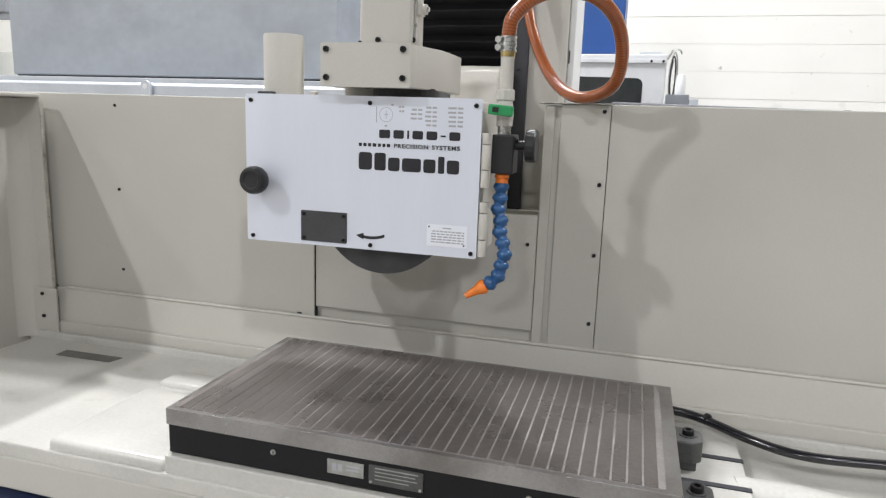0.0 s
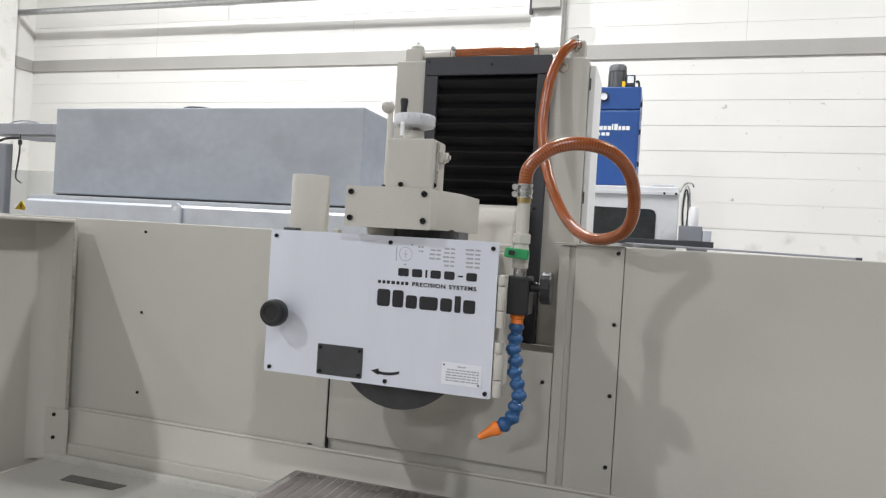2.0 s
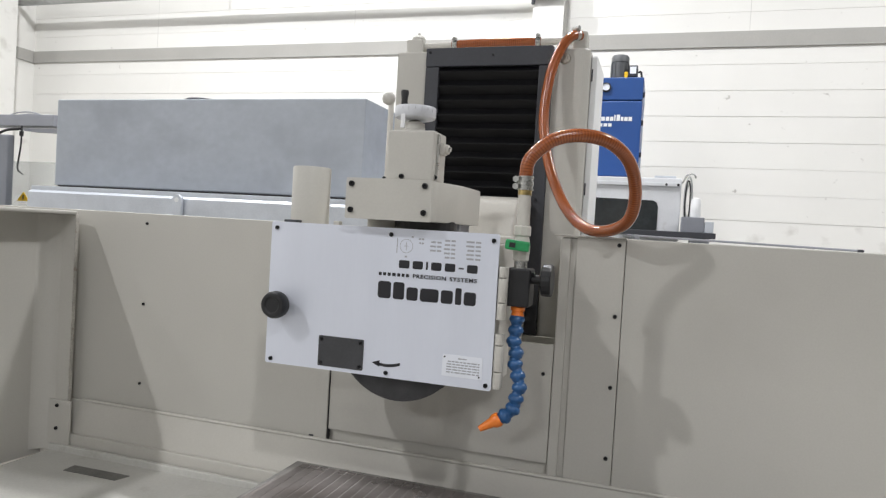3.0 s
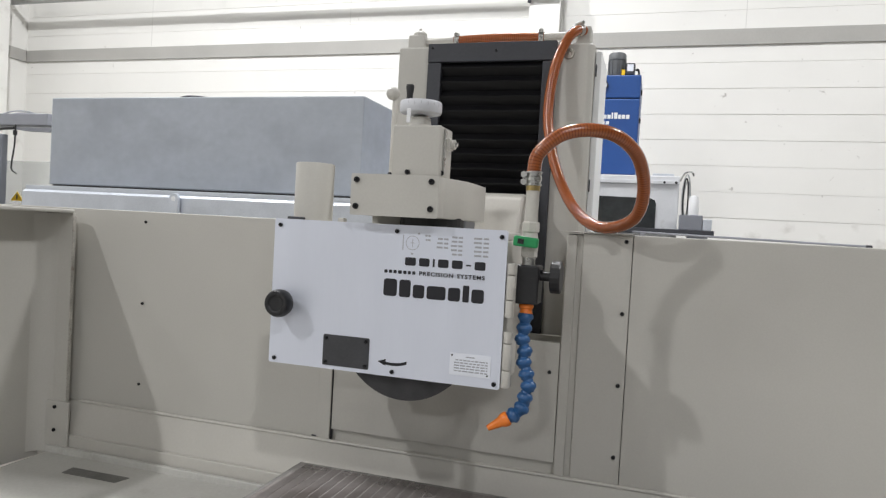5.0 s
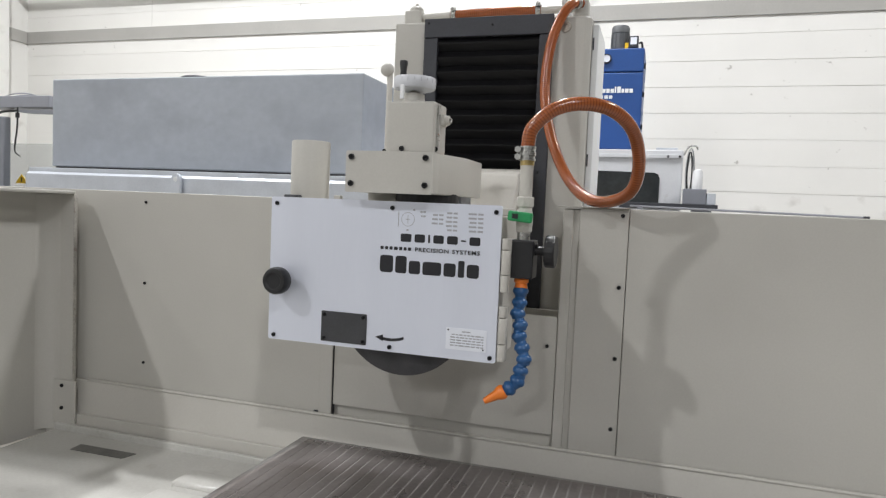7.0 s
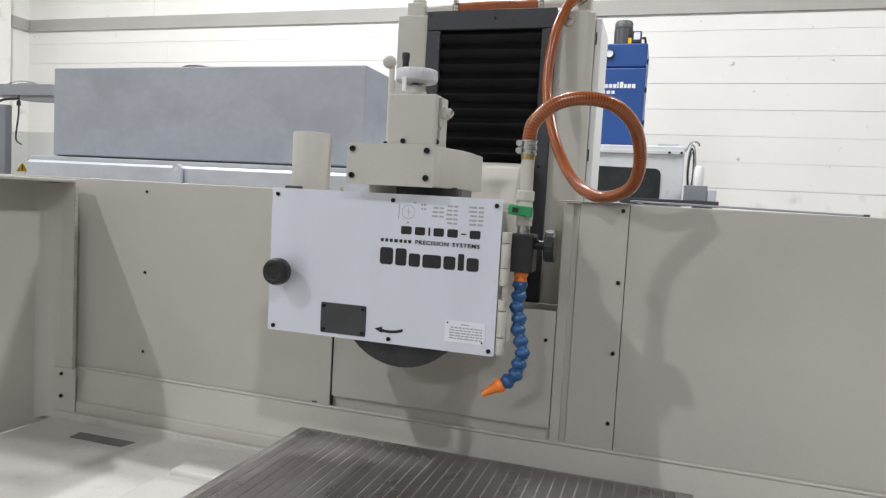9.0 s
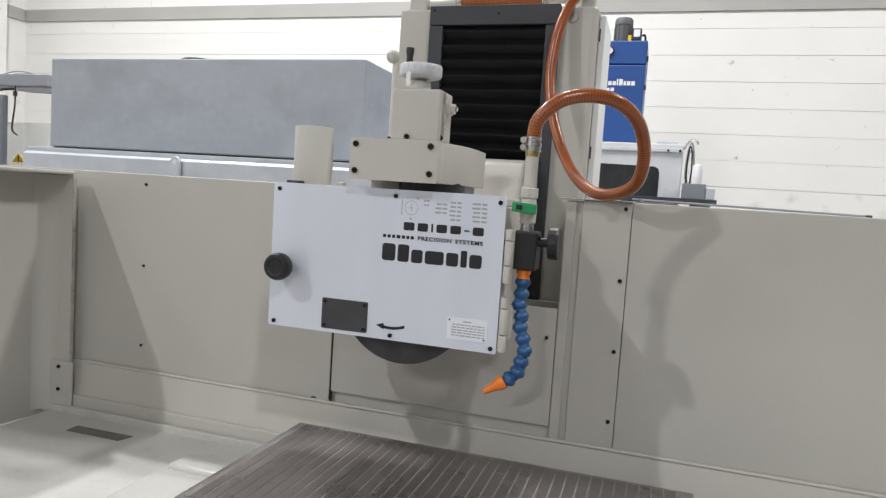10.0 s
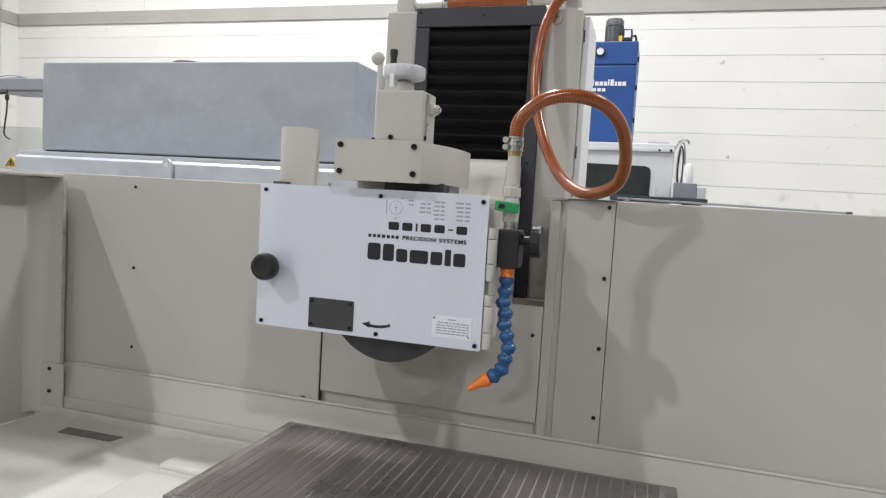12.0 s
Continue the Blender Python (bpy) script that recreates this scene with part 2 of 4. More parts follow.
def screw_mesh():
    """A socket head, facing -y, with its hexagon recess."""
    bm = lathe(((0.0052, 0.0), (0.0052, 0.0036), (0.0046, 0.0044), (0.0028, 0.0044), (0.0026, 0.0016)), (0, 0, 0), (0, -1, 0), 12)
    for f in bm.faces:
        f.smooth = False
    me = bpy.data.meshes.new("screw")
    bmesh.ops.recalc_face_normals(bm, faces=bm.faces)
    bm.to_mesh(me)
    bm.free()
    me.materials.append(SCREW)
    return me


SCREW_MESH = screw_mesh()


def screw(x, y, z, parent, size=1.0, turn=None):
    ob = new("screw", SCREW_MESH)
    put(ob, parent)
    ob.matrix_basis = Matrix.Translation((x, y, z)) @ (turn or Matrix()) @ Matrix.Diagonal((size, size, size, 1))
    return ob


# ---- the hall ----
tagged(part("floor", box(-8, 20, -24, 7, -0.2, 0.0), CONCRETE), "grey concrete workshop floor", "floor", kind="structure")
# unseen ceiling and far walls close the hall and set its bounce light
tagged(part("ceiling", box(-8, 20, -24, 7, 8.4, 8.6), ROOF), "unseen grey ceiling deck, set for bounce light", "ceiling", kind="structure")
tagged(part("unseen_wall_front", box(-8, 20, -24.2, -24, 0, 8.4), WHITEPAINT), "unseen white hall wall, set for bounce light", "wall", kind="structure")
tagged(part("unseen_wall_east", box(19.8, 20, -24, 7, 0, 8.4), WHITEPAINT), "unseen white hall wall, set for bounce light", "wall", kind="structure")
tagged(part("wall_west", box(-7.51, -7.31, -24, 5.7, 0, 8.4), WHITEPAINT), "unseen white hall wall, set for bounce light beside the corner", "wall", kind="structure")

# the back wall stands a little turned to the machine
WALL = Matrix.Translation((0, 5.5, 0)) @ Matrix.Rotation(radians(0.4), 4, "Z")
COURSE, BLOCK_LEN, BED = 0.234, 0.47, 0.132


def wall_part(name, bm, mat, parent=None, label=""):
    bm.transform(WALL)
    return part(name, bm, mat, parent, label)


wall_back = tagged(wall_part("wall_north", box(-9, 20, 0.005, 0.25, 0, 8.4), JOINT), "white painted block wall with dark bed joints", "wall", kind="structure")
wall_part("lower_wall_face", box(-9, 20, 0.0, 0.01, 0, BED + 7 * COURSE - 0.003), WHITEPAINT, wall_back)
wall_part("upper_wall_face", box(-9, 20, 0.0, 0.01, BED + 19 * COURSE, 8.4), WHITEPAINT, wall_back)
wall_part("right_wall_face", box(4.40, 20, 0.0, 0.01, BED + 7 * COURSE, BED + 19 * COURSE - 0.003), WHITEPAINT, wall_back)
for x in (-5.44, -2.91, 0.97, 4.4):
    wall_part("control_joint", box(x - 0.003, x + 0.003, -0.003, 0.0, 3.47, 8.4), JOINT, wall_back)
# level grey band, a thin strip proud of both walls
girt = tagged(wall_part("wall_band", box(-7.3, 19.5, -0.022, -0.003, 3.325, 3.468, 0.004), BAND), "long level grey band along the block wall", "girt", kind="structure")
tagged(part("wall_band", box(-7.31, -7.288, -6, 5.42, 3.325, 3.468, 0.004), BAND), "long level grey band along the side wall", "girt", kind="structure")

steel_column = thing("steel_column", "white painted steel column against the block wall", "column", (-0.8, 5.3, 0), kind="structure")
part("web", box(-0.82, -0.79, 5.26, 5.42, 0, 8.4), WHITEPAINT, steel_column)
part("flange", box(-0.95, -0.66, 5.24, 5.26, 0, 8.4, 0.002), WHITEPAINT, steel_column)
part("flange", box(-0.95, -0.66, 5.42, 5.44, 0, 8.4, 0.002), WHITEPAINT, steel_column)
corner_column = thing("steel_column", "white painted steel column in the hall corner", "column", (-7.2, 5.0, 0), kind="structure")
part("web", box(-7.31, -7.09, 4.86, 4.89, 0, 8.4), WHITEPAINT, corner_column)
part("flange", box(-7.09, -7.06, 4.76, 4.99, 0, 8.4, 0.002), WHITEPAINT, corner_column)
bracket = thing("beam_bracket", "small dark steel bracket on the white column", "bracket", (-0.93, 5.2, 3.75))
part("plate", box(-0.965, -0.935, 5.21, 5.24, 3.70, 3.98, 0.003), DARKGREY, bracket)
part("shelf_angle", box(-0.935, -0.67, 5.17, 5.24, 3.74, 3.86, 0.004), BAND, bracket)

conduit = thing("conduit_pipe", "long pale galvanised conduit pipe high along the wall", "pipe", (-3.5, 5.1, 3.9))
part("pipe", rod((-7.3, 5.16, 3.978), (-0.96, 5.20, 3.965), 0.036), GALV, conduit, smooth=True)
part("coupling", rod((-4.36, 5.178, 3.972), (-4.18, 5.18, 3.9715), 0.042), GALV, conduit, smooth=True)
part("hanger_wire", rod((-4.42, 5.178, 3.93), (-4.42, 5.178, 8.4), 0.006, seg=8), DARKGREY, conduit)

# ---- machine body: fixed guards behind the table ----
PY = 0.316
body = thing("surface_grinder", "cream painted sheet metal body of a surface grinder", "machine", (0, 0.6, 0))
lower = part("lower_body", box(-1.45, 2.6, 0.34, 1.2, 0.0, 0.985, 0.006), CREAM, body)
left_panel = part("left_panel", slab(((-1.75, 1.013), (-0.393, 1.013), (-0.393, 1.512), (-1.75, 1.512)), 0.03, "y", PY, 0.002), CREAM, body)
part("top_flange", box(-1.75, -0.393, PY + 0.03, 0.48, 1.500, 1.512, 0.002), CREAM, body)
for z in (1.486, 1.2815, 1.078):
    screw(-0.926, PY, z, left_panel, 0.7)
part("edge_post", box(-0.425, -0.392, PY - 0.003, PY + 0.02, 1.013, 1.49, 0.0015), CREAM, body)
post = part("right_post", slab(((0.118, 1.013), (0.139, 1.013), (0.139, 1.512), (0.118, 1.512)), 0.05, "y", PY - 0.003, 0.003), CREAM, body)
part("recess_channel", box(0.138, 0.152, PY + 0.007, PY + 0.03, 1.014, 1.512), CREAM, body)
part("top_cap", box(0.106, 0.2485, PY - 0.008, PY + 0.05, 1.5165, 1.5188, 0.0008), CREAM, body)
strip = part("service_strip", slab(((0.151, 1.014), (0.2478, 1.014), (0.2478, 1.516), (0.151, 1.516)), 0.03, "y", PY + 0.001, 0.0015), CREAM, body)
for z in (1.5033, 1.359, 1.2144, 1.0696):
    screw(0.2355, PY + 0.001, z, strip, 0.8)
part("right_panel", slab(((0.249, 1.014), (2.6, 1.014), (2.6, 1.517), (0.249, 1.517)), 0.03, "y", PY, 0.002), CREAM, body)
part("right_cover_top", box(0.118, 2.6, PY + 0.03, 0.56, 1.500, 1.514, 0.002), CREAM, body)
part("fixed_strip", box(-0.391, 0.117, PY + 0.012, PY + 0.03, 1.0, 1.25, 0.001), CREAM, body)
# dark bar for a small opening, whose shade is put into the colour
part("seam_shade_bar", box(-0.437, -0.395, PY - 0.002, PY + 0.002, 1.0178, 1.0208), DARKGREY, body)
# slot side in dark grey: the narrow gap's shade is put into its colour
part("slot_side_shade", box(-0.395, -0.391, PY, PY + 0.25, 1.0, 1.5), DARKGREY, body)
part("slot_back", box(-0.39, 0.117, PY + 0.22, PY + 0.235, 1.0, 1.27), CREAM, body)
# added dark sheet behind the seam: stops light from behind, keeps the joint dark
part("seam_light_block", box(0.142, 0.40, PY + 0.031, PY + 0.036, 1.0, 1.50), DARKGREY, body)
# ledge below the guards
part("ledge", slab(((0.311, 1.013), (0.36, 1.013), (0.36, 0.86), (0.290, 0.875), (0.290, 0.93)), 4.0, "x", -1.40, 0.002), CREAM_LIGHT, body)
# pale bead stands for the highlight along the panel's rounded bottom lip
part("lip_highlight_bead", rod((-1.10, 0.311, 1.0135), (2.6, 0.311, 1.0135), 0.004, seg=10), CREAM_LIGHT, body, smooth=True)
part("ledge_lip", box(-1.40, 2.6, 0.278, 0.2895, 0.876, 0.932, 0.003), CREAM_LIGHT, body)

rail = thing("guide_rod", "thin grey rod lying along the guard top", "rod", (0.47, 0.5, 1.52))
part("bar", rod((0.24, 0.50, 1.527), (0.706, 0.50, 1.521), 0.0024, seg=12), ARMGREY, rail, smooth=True)
part("end_cap", rod((0.701, 0.50, 1.521), (0.713, 0.50, 1.521), 0.0030, seg=12), DARKGREY, rail, smooth=True)
part("rod_clip", box(0.256, 0.268, 0.495, 0.505, 1.514, 1.5285, 0.001), ARMGREY, rail)

# ---- column with bellows ----
col = thing("grinder_column", "cream cast column of the grinder with black bellows way cover", "machine column", (-0.12, 0.8, 0))
part("casting", slab(((-0.373, 0.568), (0.113, 0.568), (0.125, 0.582), (0.125, 0.80), (-0.373, 0.80)), 1.974, "z", 0.0, 0.005), CREAM, col)
# side cover in white: the strong light on it is put into the colour
side = part("side_cover", box(0.1255, 0.1405, 0.605, 0.79, 0.0, 1.962, 0.003), WHITE, col, "side cover plate, its bright light put into the white colour")
for z in (1.62, 1.90):
    part("cover_catch", box(0.1270, 0.1305, 0.6035, 0.6065, z, z + 0.03, 0.001), DARKGREY, side)
part("frame_top", box(-0.286, 0.039, 0.548, 0.566, 1.929, 1.976, 0.002), DARKGREY, col)
part("frame_side", box(-0.286, -0.250, 0.549, 0.566, 1.25, 1.928, 0.002), DARKGREY, col)
part("frame_side", box(0.006, 0.039, 0.549, 0.566, 1.15, 1.928, 0.002), DARKGREY, col)
for x, z in ((-0.275, 1.965), (-0.11, 1.955), (0.018, 1.60)):
    screw(x, 0.548, z, bpy.data.objects["frame_top"], 0.6)
bm = bmesh.new()
folds = 17
z = 1.932
rows = []
for i in range(folds):
    h = 0.036 if i < 9 else 0.036 - 0.0035 * (i - 8)
    h = max(h, 0.014)
    for k, (dz, dy) in enumerate(((0.0, 0.0), (0.36, -0.0135), (0.42, -0.015), (0.50, -0.0145))):
        rows.append((z - h * dz, 0.566 + dy))
    z -= h
rows.append((z, 0.566))
prev = None
for zz, yy in rows:
    cur = [bm.verts.new((-0.2505 + 0.257 * j / 6, yy + 0.0004 * math.sin(j * 1.7 + zz * 90), zz + 0.0007 * math.sin(j * 2.1 + zz * 50))) for j in range(7)]
    if prev:
        for j in range(6):
            bm.faces.new((prev[j], prev[j + 1], cur[j + 1], cur[j]))
    prev = cur
bellows = part("bellows", bm, BELLOWS, col, "pleated black rubberised cloth")
plug = part("plug", lathe(((0.0135, 0), (0.0135, 0.002), (0.012, 0.004), (0.0065, 0.004), (0.0055, 0.001)), (0.066, 0.568, 1.948), (0.066, 0, 1.948), 20), PLUG, col, "tarnished round plug", smooth=True)

# pipework on the column's top
top_pipe = thing("transfer_hose", "short orange ribbed hose between clamped fittings", "hose", (-0.12, 0.62, 1.975))
part("end_block", box(-0.362, -0.316, 0.60, 0.66, 1.974, 2.016, 0.004), CREAM, top_pipe)
part("block_cap", lathe(((0.018, 0), (0.018, 0.012), (0.012, 0.018), (0.004, 0.018), (0.004, 0.026)), (-0.339, 0.63, 2.014), (-0.339, 0.63, 3), 16), CREAM, top_pipe, smooth=True)
part("pipe_stub", rod((-0.32, 0.62, 1.999), (-0.235, 0.62, 2.003), 0.010), CREAM_LIGHT, top_pipe, smooth=True)
part("pipe_stub", rod((-0.02, 0.62, 2.005), (0.09, 0.62, 2.006), 0.010), CREAM_LIGHT, top_pipe, smooth=True)
part("end_block", box(0.075, 0.112, 0.60, 0.65, 1.974, 2.024, 0.005), CREAM, top_pipe)


def ribbed_hose(line, r, pitch, parent):
    """A clear-walled hose whose darker spiral shows as fine rings."""
    ob = part("hose", tube(even(line, pitch / 4), lambda i: r * (1.012 if i % 4 in (0, 1) else 1.0), 18), HOSE, parent, smooth=True)
    ob.data.materials.append(HOSE_RIB)
    for i, face in enumerate(ob.data.polygons):
        if (i // 18) % 4 == 0:
            face.material_index = 1
    return ob


hose_line = spline(((-0.24, 0.62, 2.003), (-0.12, 0.62, 2.0065), (-0.005, 0.62, 2.0055)), 12)
ribbed_hose(hose_line, 0.0116, 0.005, top_pipe)


def hose_clamp(centre, way, r, parent, screw_side):
    """A worm-drive clamp: two bands and the screw housing."""
    c, w = Vector(centre), Vector(way).normalized()
    clamp = part("clamp_band", lathe(((r, -0.006), (r + 0.0016, -0.006), (r + 0.0016, -0.003), (r + 0.0004, -0.002), (r + 0.0004, 0.002), (r + 0.0016, 0.003), (r + 0.0016, 0.006), (r, 0.006)), c, c + w, 24), ZINC, parent, "zinc plated band", smooth=True)
    s = Vector(screw_side).normalized()
    side = w.cross(s)
    base = c + s * (r + 0.004)
    part("clamp_housing", rod(base - side * 0.008, base + side * 0.008, 0.0045, seg=10), ZINC, clamp)
    part("clamp_screw", rod(base + side * 0.008, base + side * 0.014, 0.0055, seg=6), ZINC, clamp)
    return clamp


hose_clamp((-0.232, 0.62, 2.003), (1, 0, 0), 0.0115, top_pipe, (0, -0.3, 1))
hose_clamp((-0.012, 0.62, 2.0055), (1, 0, 0), 0.0115, top_pipe, (0, -0.3, 1))

# ---- coolant hose, from the column's top in a loop to the valve ----
hose = thing("coolant_hose", "looped orange ribbed coolant hose resting on the guard top", "hose", (0.2, 0.3, 1.517))
loop = spline(((0.088, 0.05, 1.588), (0.088, 0.05, 1.615), (0.095, 0.05, 1.644), (0.13, 0.06, 1.676), (0.176, 0.08, 1.687), (0.221, 0.11, 1.679), (0.253, 0.16, 1.649), (0.2635, 0.21, 1.596),
               (0.2494, 0.25, 1.549), (0.203, 0.30, 1.5295), (0.153, 0.34, 1.541), (0.103, 0.40, 1.593), (0.060, 0.45, 1.683), (0.036, 0.49, 1.79), (0.041, 0.52, 1.90), (0.060, 0.55, 1.972), (0.079, 0.575, 2.004), (0.094, 0.602, 2.012)), 10)
ribbed_hose(loop, 0.0119, 0.0052, hose)
hose_clamp((0.088, 0.05, 1.594), (0, 0, 1), 0.0122, hose, (-1, -0.15, 0))
hose_clamp((0.088, 0.05, 1.606), (0, 0, 1), 0.0122, hose, (-1, -0.15, 0))
hose_clamp((0.086, 0.588, 2.009), (0.5, 0.8, 0.25), 0.012, hose, (-0.2, -0.3, 1))

# ---- wheel head ----
HZ = -0.006      # the head stands this much lower than its drawn heights
head = thing("spindle_unit", "cream wheel head casting carried on the column", "wheel head", (-0.12, 0.35, 1.25))
bm = slab(((0.17, 1.27), (0.56, 1.25), (0.56, 1.604), (0.43, 1.604), (0.385, 1.592), (0.362, 1.56), (0.35, 1.512), (0.17, 1.508)), 0.27, "x", -0.262, 0.008)
head_casting = part("spindle_casting", bm, CREAM_LIGHT, head, smooth=True)
mid = part("sliding_panel", slab(((-0.3905, 1.045), (0.1165, 1.045), (0.1165, 1.294), (-0.3905, 1.294)), 0.008, "y", PY + 0.002, 0.0012), CREAM, head)
screw(0.098, PY + 0.002, 1.232, mid, 0.75)
screw(-0.375, PY + 0.002, 1.232, mid, 0.75)

# wheel guard with its door
guard = thing("wheel_guard", "cream wheel guard box with a white hinged door", "wheel guard", (-0.16, 0.1, 1.25))
part("guard_back", box(-0.366, 0.046, 0.150, 0.170, 1.262, 1.512, 0.003), CREAM, guard)
part("guard_top", box(-0.370, 0.050, 0.021, 0.170, 1.500, 1.514, 0.003), CREAM, guard)
part("guard_side", box(-0.370, -0.352, 0.021, 0.150, 1.258, 1.500, 0.003), CREAM, guard)
part("guard_side", box(0.036, 0.056, 0.021, 0.150, 1.256, 1.500, 0.003), CREAM_LIGHT, guard)
DY = 0.0147
door = part("door", slab(round_rect(-0.377, 0.0575, 1.253, 1.517, 0.004), 0.004, "y", DY, 0.0), DOOR, guard, "white aluminium door plate")
for x, z in ((-0.365, 1.5055), (0.048, 1.5055), (-0.365, 1.2615), (0.048, 1.2615), (-0.133, 1.2615), (-0.137, 1.5055)):
    screw(x, DY, z, door, 0.74)
knob = part("door_knob", lathe(((0.010, 0), (0.010, 0.014), (0.017, 0.017), (0.0235, 0.021), (0.0248, 0.027), (0.0245, 0.037), (0.022, 0.0425), (0.0165, 0.044), (0.0145, 0.0433), (0.013, 0.0415), (0.004, 0.041), (0.0, 0.041)), (-0.343, DY, 1.366), (-0.343, -1, 1.366), 28), BLACK, door, "round black plastic knob", smooth=True)
tag = part("name_plate", slab(round_rect(-0.267, -0.178, 1.260, 1.315, 0.002, 2), 0.0015, "y", DY - 0.0015), material("dark_anodised_plate", (0.045, 0.046, 0.05), 0.5, vary=0.15, scale=20, grain=300), door, "blank dark grey plate")
for x in (-0.261, -0.184):
    for z in (1.266, 1.309):
        screw(x, DY - 0.0015, z, tag, 0.62)
label = part("caution_label", slab(round_rect(-0.030, 0.041, 1.270, 1.307, 0.001, 2), 0.0012, "y", DY - 0.0012), LABELWHITE, door, "small white riveted label with unreadable print")
part("rivet", rod((-0.026, DY - 0.0012, 1.303), (-0.026, DY - 0.0024, 1.303), 0.0015, seg=10), SCREW, label)
part("rivet", rod((0.036, DY - 0.0012, 1.274), (0.036, DY - 0.0024, 1.274), 0.0015, seg=10), SCREW, label)


def bars(parent, mat, items, y, name="print_line"):
    """Flat printed marks: (x0, x1, z0, z1)."""
    bm = bmesh.new()
    for x0, x1, z0, z1 in items:
        box(x0, x1, y - 0.0003, y, z0, z1, bm=bm)
    return part(name, bm, mat, parent)


rnd = random.Random(4)
bars(label, INKGREY, [(-0.002, 0.013, 1.3005, 1.3025)], DY - 0.0012)
for i in range(5):
    z, x, row = 1.2945 - i * 0.0046, -0.024 + (0.002 if i else 0.004), []
    while x < 0.034:
        w = rnd.uniform(0.004, 0.010)
        row.append((x, min(x + w, 0.036), z, z + 0.0022))
        x += w + 0.0016
    bars(label, INKGREY, row, DY - 0.0012)
# data table along the door's top edge
for x0, x1, n in ((-0.088, -0.076, 2), (-0.066, -0.044, 3), (-0.040, -0.019, 5), (0.0, 0.026, 5)):
    for i in range(n):
        z = 1.499 - 0.0072 * i - (0.004 if n == 3 else 0)
        bars(door, INKGREY, [(x0 + rnd.uniform(0, 0.004), x0 + (x1 - x0) * 0.55, z, z + 0.0032), (x0 + (x1 - x0) * 0.65, x1, z, z + 0.0032)], DY)
ring = tube([Vector((-0.108 + 0.0118 * math.cos(w), DY, 1.487 + 0.0118 * math.sin(w))) for w in [2 * math.pi * k / 32 for k in range(33)]], 0.0005, 6)
part("diagram_ring", ring, INKGREY, door)
bars(door, INKGREY, [(-0.112, -0.104, 1.4865, 1.4875), (-0.1085, -0.1075, 1.480, 1.494), (-0.126, -0.1245, 1.474, 1.500), (-0.110, -0.106, 1.467, 1.470), (-0.099, -0.095, 1.502, 1.505)], DY, "diagram_mark")

# product name and maker's mark as plain blocks in their colours
def letter_blocks(parent, x0, x1, z0, z1, items, name, gap, slit):
    """Plain blocks in a row, each (width, height), split by a level slit where one is given."""
    k, x = (x1 - x0) / (sum(w for w, _ in items) + gap * (len(items) - 1)), x0
    for w, tall in items:
        a, b, h = x, x + w * k, (z1 - z0) * tall
        if tall < 0.3:
            bm = box(a, b, DY - 0.0005, DY, z0 + (z1 - z0) * 0.4, z0 + (z1 - z0) * (0.4 + tall))
        elif slit:
            bm = box(a, b, DY - 0.0005, DY, z0, z0 + (h - slit) / 2)
            box(a, b, DY - 0.0005, DY, z0 + (h + slit) / 2, z0 + h, bm=bm)
        else:
            bm = slab(round_rect(a, b, z0, z0 + h, min(b - a, h) * 0.2, 3), 0.0005, "y", DY - 0.0005)
        part(name, bm, INK, parent)
        x += (w + gap) * k


letter_blocks(door, -0.120, 0.0225, 1.4480, 1.4620, ((1.0, 1), (0.95, 1), (0.17, 1), (0.95, 1), (0.95, 1), (0.45, 0.18), (0.95, 1)), "title_block", 0.3, 0.0)
letter_blocks(door, -0.157, 0.0225, 1.3930, 1.4230, ((0.95, 1), (0.8, 1), (0.8, 0.76), (1.3, 0.76), (0.82, 0.76), (0.42, 0.94), (0.82, 0.76)), "maker_block", 0.17, 0.0)


def words(text, x0, x1, z, parent, mat, y):
    """Printed words that end at x1."""
    cu = bpy.data.curves.new("print", "FONT")
    cu.body, cu.size, cu.extrude, cu.offset = text, 0.0115, 0.0004, 0.00022
    cu.space_character, cu.space_word = 1.16, 1.3
    tmp = bpy.data.objects.new("print", cu)
    scene.collection.objects.link(tmp)
    bpy.context.view_layer.update()
    me = bpy.data.meshes.new_from_object(tmp.evaluated_get(bpy.context.evaluated_depsgraph_get()))
    bpy.data.objects.remove(tmp)
    xs = [v.co.x for v in me.vertices]
    k = (x1 - x0) / (max(xs) - min(xs))
    me.transform(Matrix.Translation((x0, y, z)) @ Matrix.Rotation(radians(90), 4, "X") @ Matrix.Diagonal((k, k * 0.86, 1, 1)) @ Matrix.Translation((-min(xs), 0, 0)))
    me.materials.clear()
    me.materials.append(mat)
    ob = new("printed_words", me)
    put(ob, parent)
    return ob


words("PRECISION SYSTEMS", -0.0925, 0.0225, 1.4325, door, INK, DY - 0.0008)
letter_blocks(door, -0.157, -0.100, 1.4328, 1.4385, ((1, 1), (1, 1), (1, 1), (1.2, 1), (1, 1), (0.9, 1), (1, 1)), "maker_block", 0.5, 0.0)
arrow = bmesh.new()
pts = [(-0.118 - 0.0 + 0.041 * t, 1.2745 + 0.012 * (t - 0.35) ** 2) for t in [i / 8 for i in range(9)]]
for (a, za), (b, zb) in zip(pts, pts[1:]):
    q = [arrow.verts.new((x, DY - 0.0004, z)) for x, z in ((a - 0.03, za - 0.0026), (b - 0.03, zb - 0.0026), (b - 0.03, zb + 0.0026), (a - 0.03, za + 0.0026))]
    arrow.faces.new(q)
q = [arrow.verts.new((x, DY - 0.0004, z)) for x, z in ((-0.161, 1.2775), (-0.146, 1.2705), (-0.146, 1.2825))]
arrow.faces.new(q)
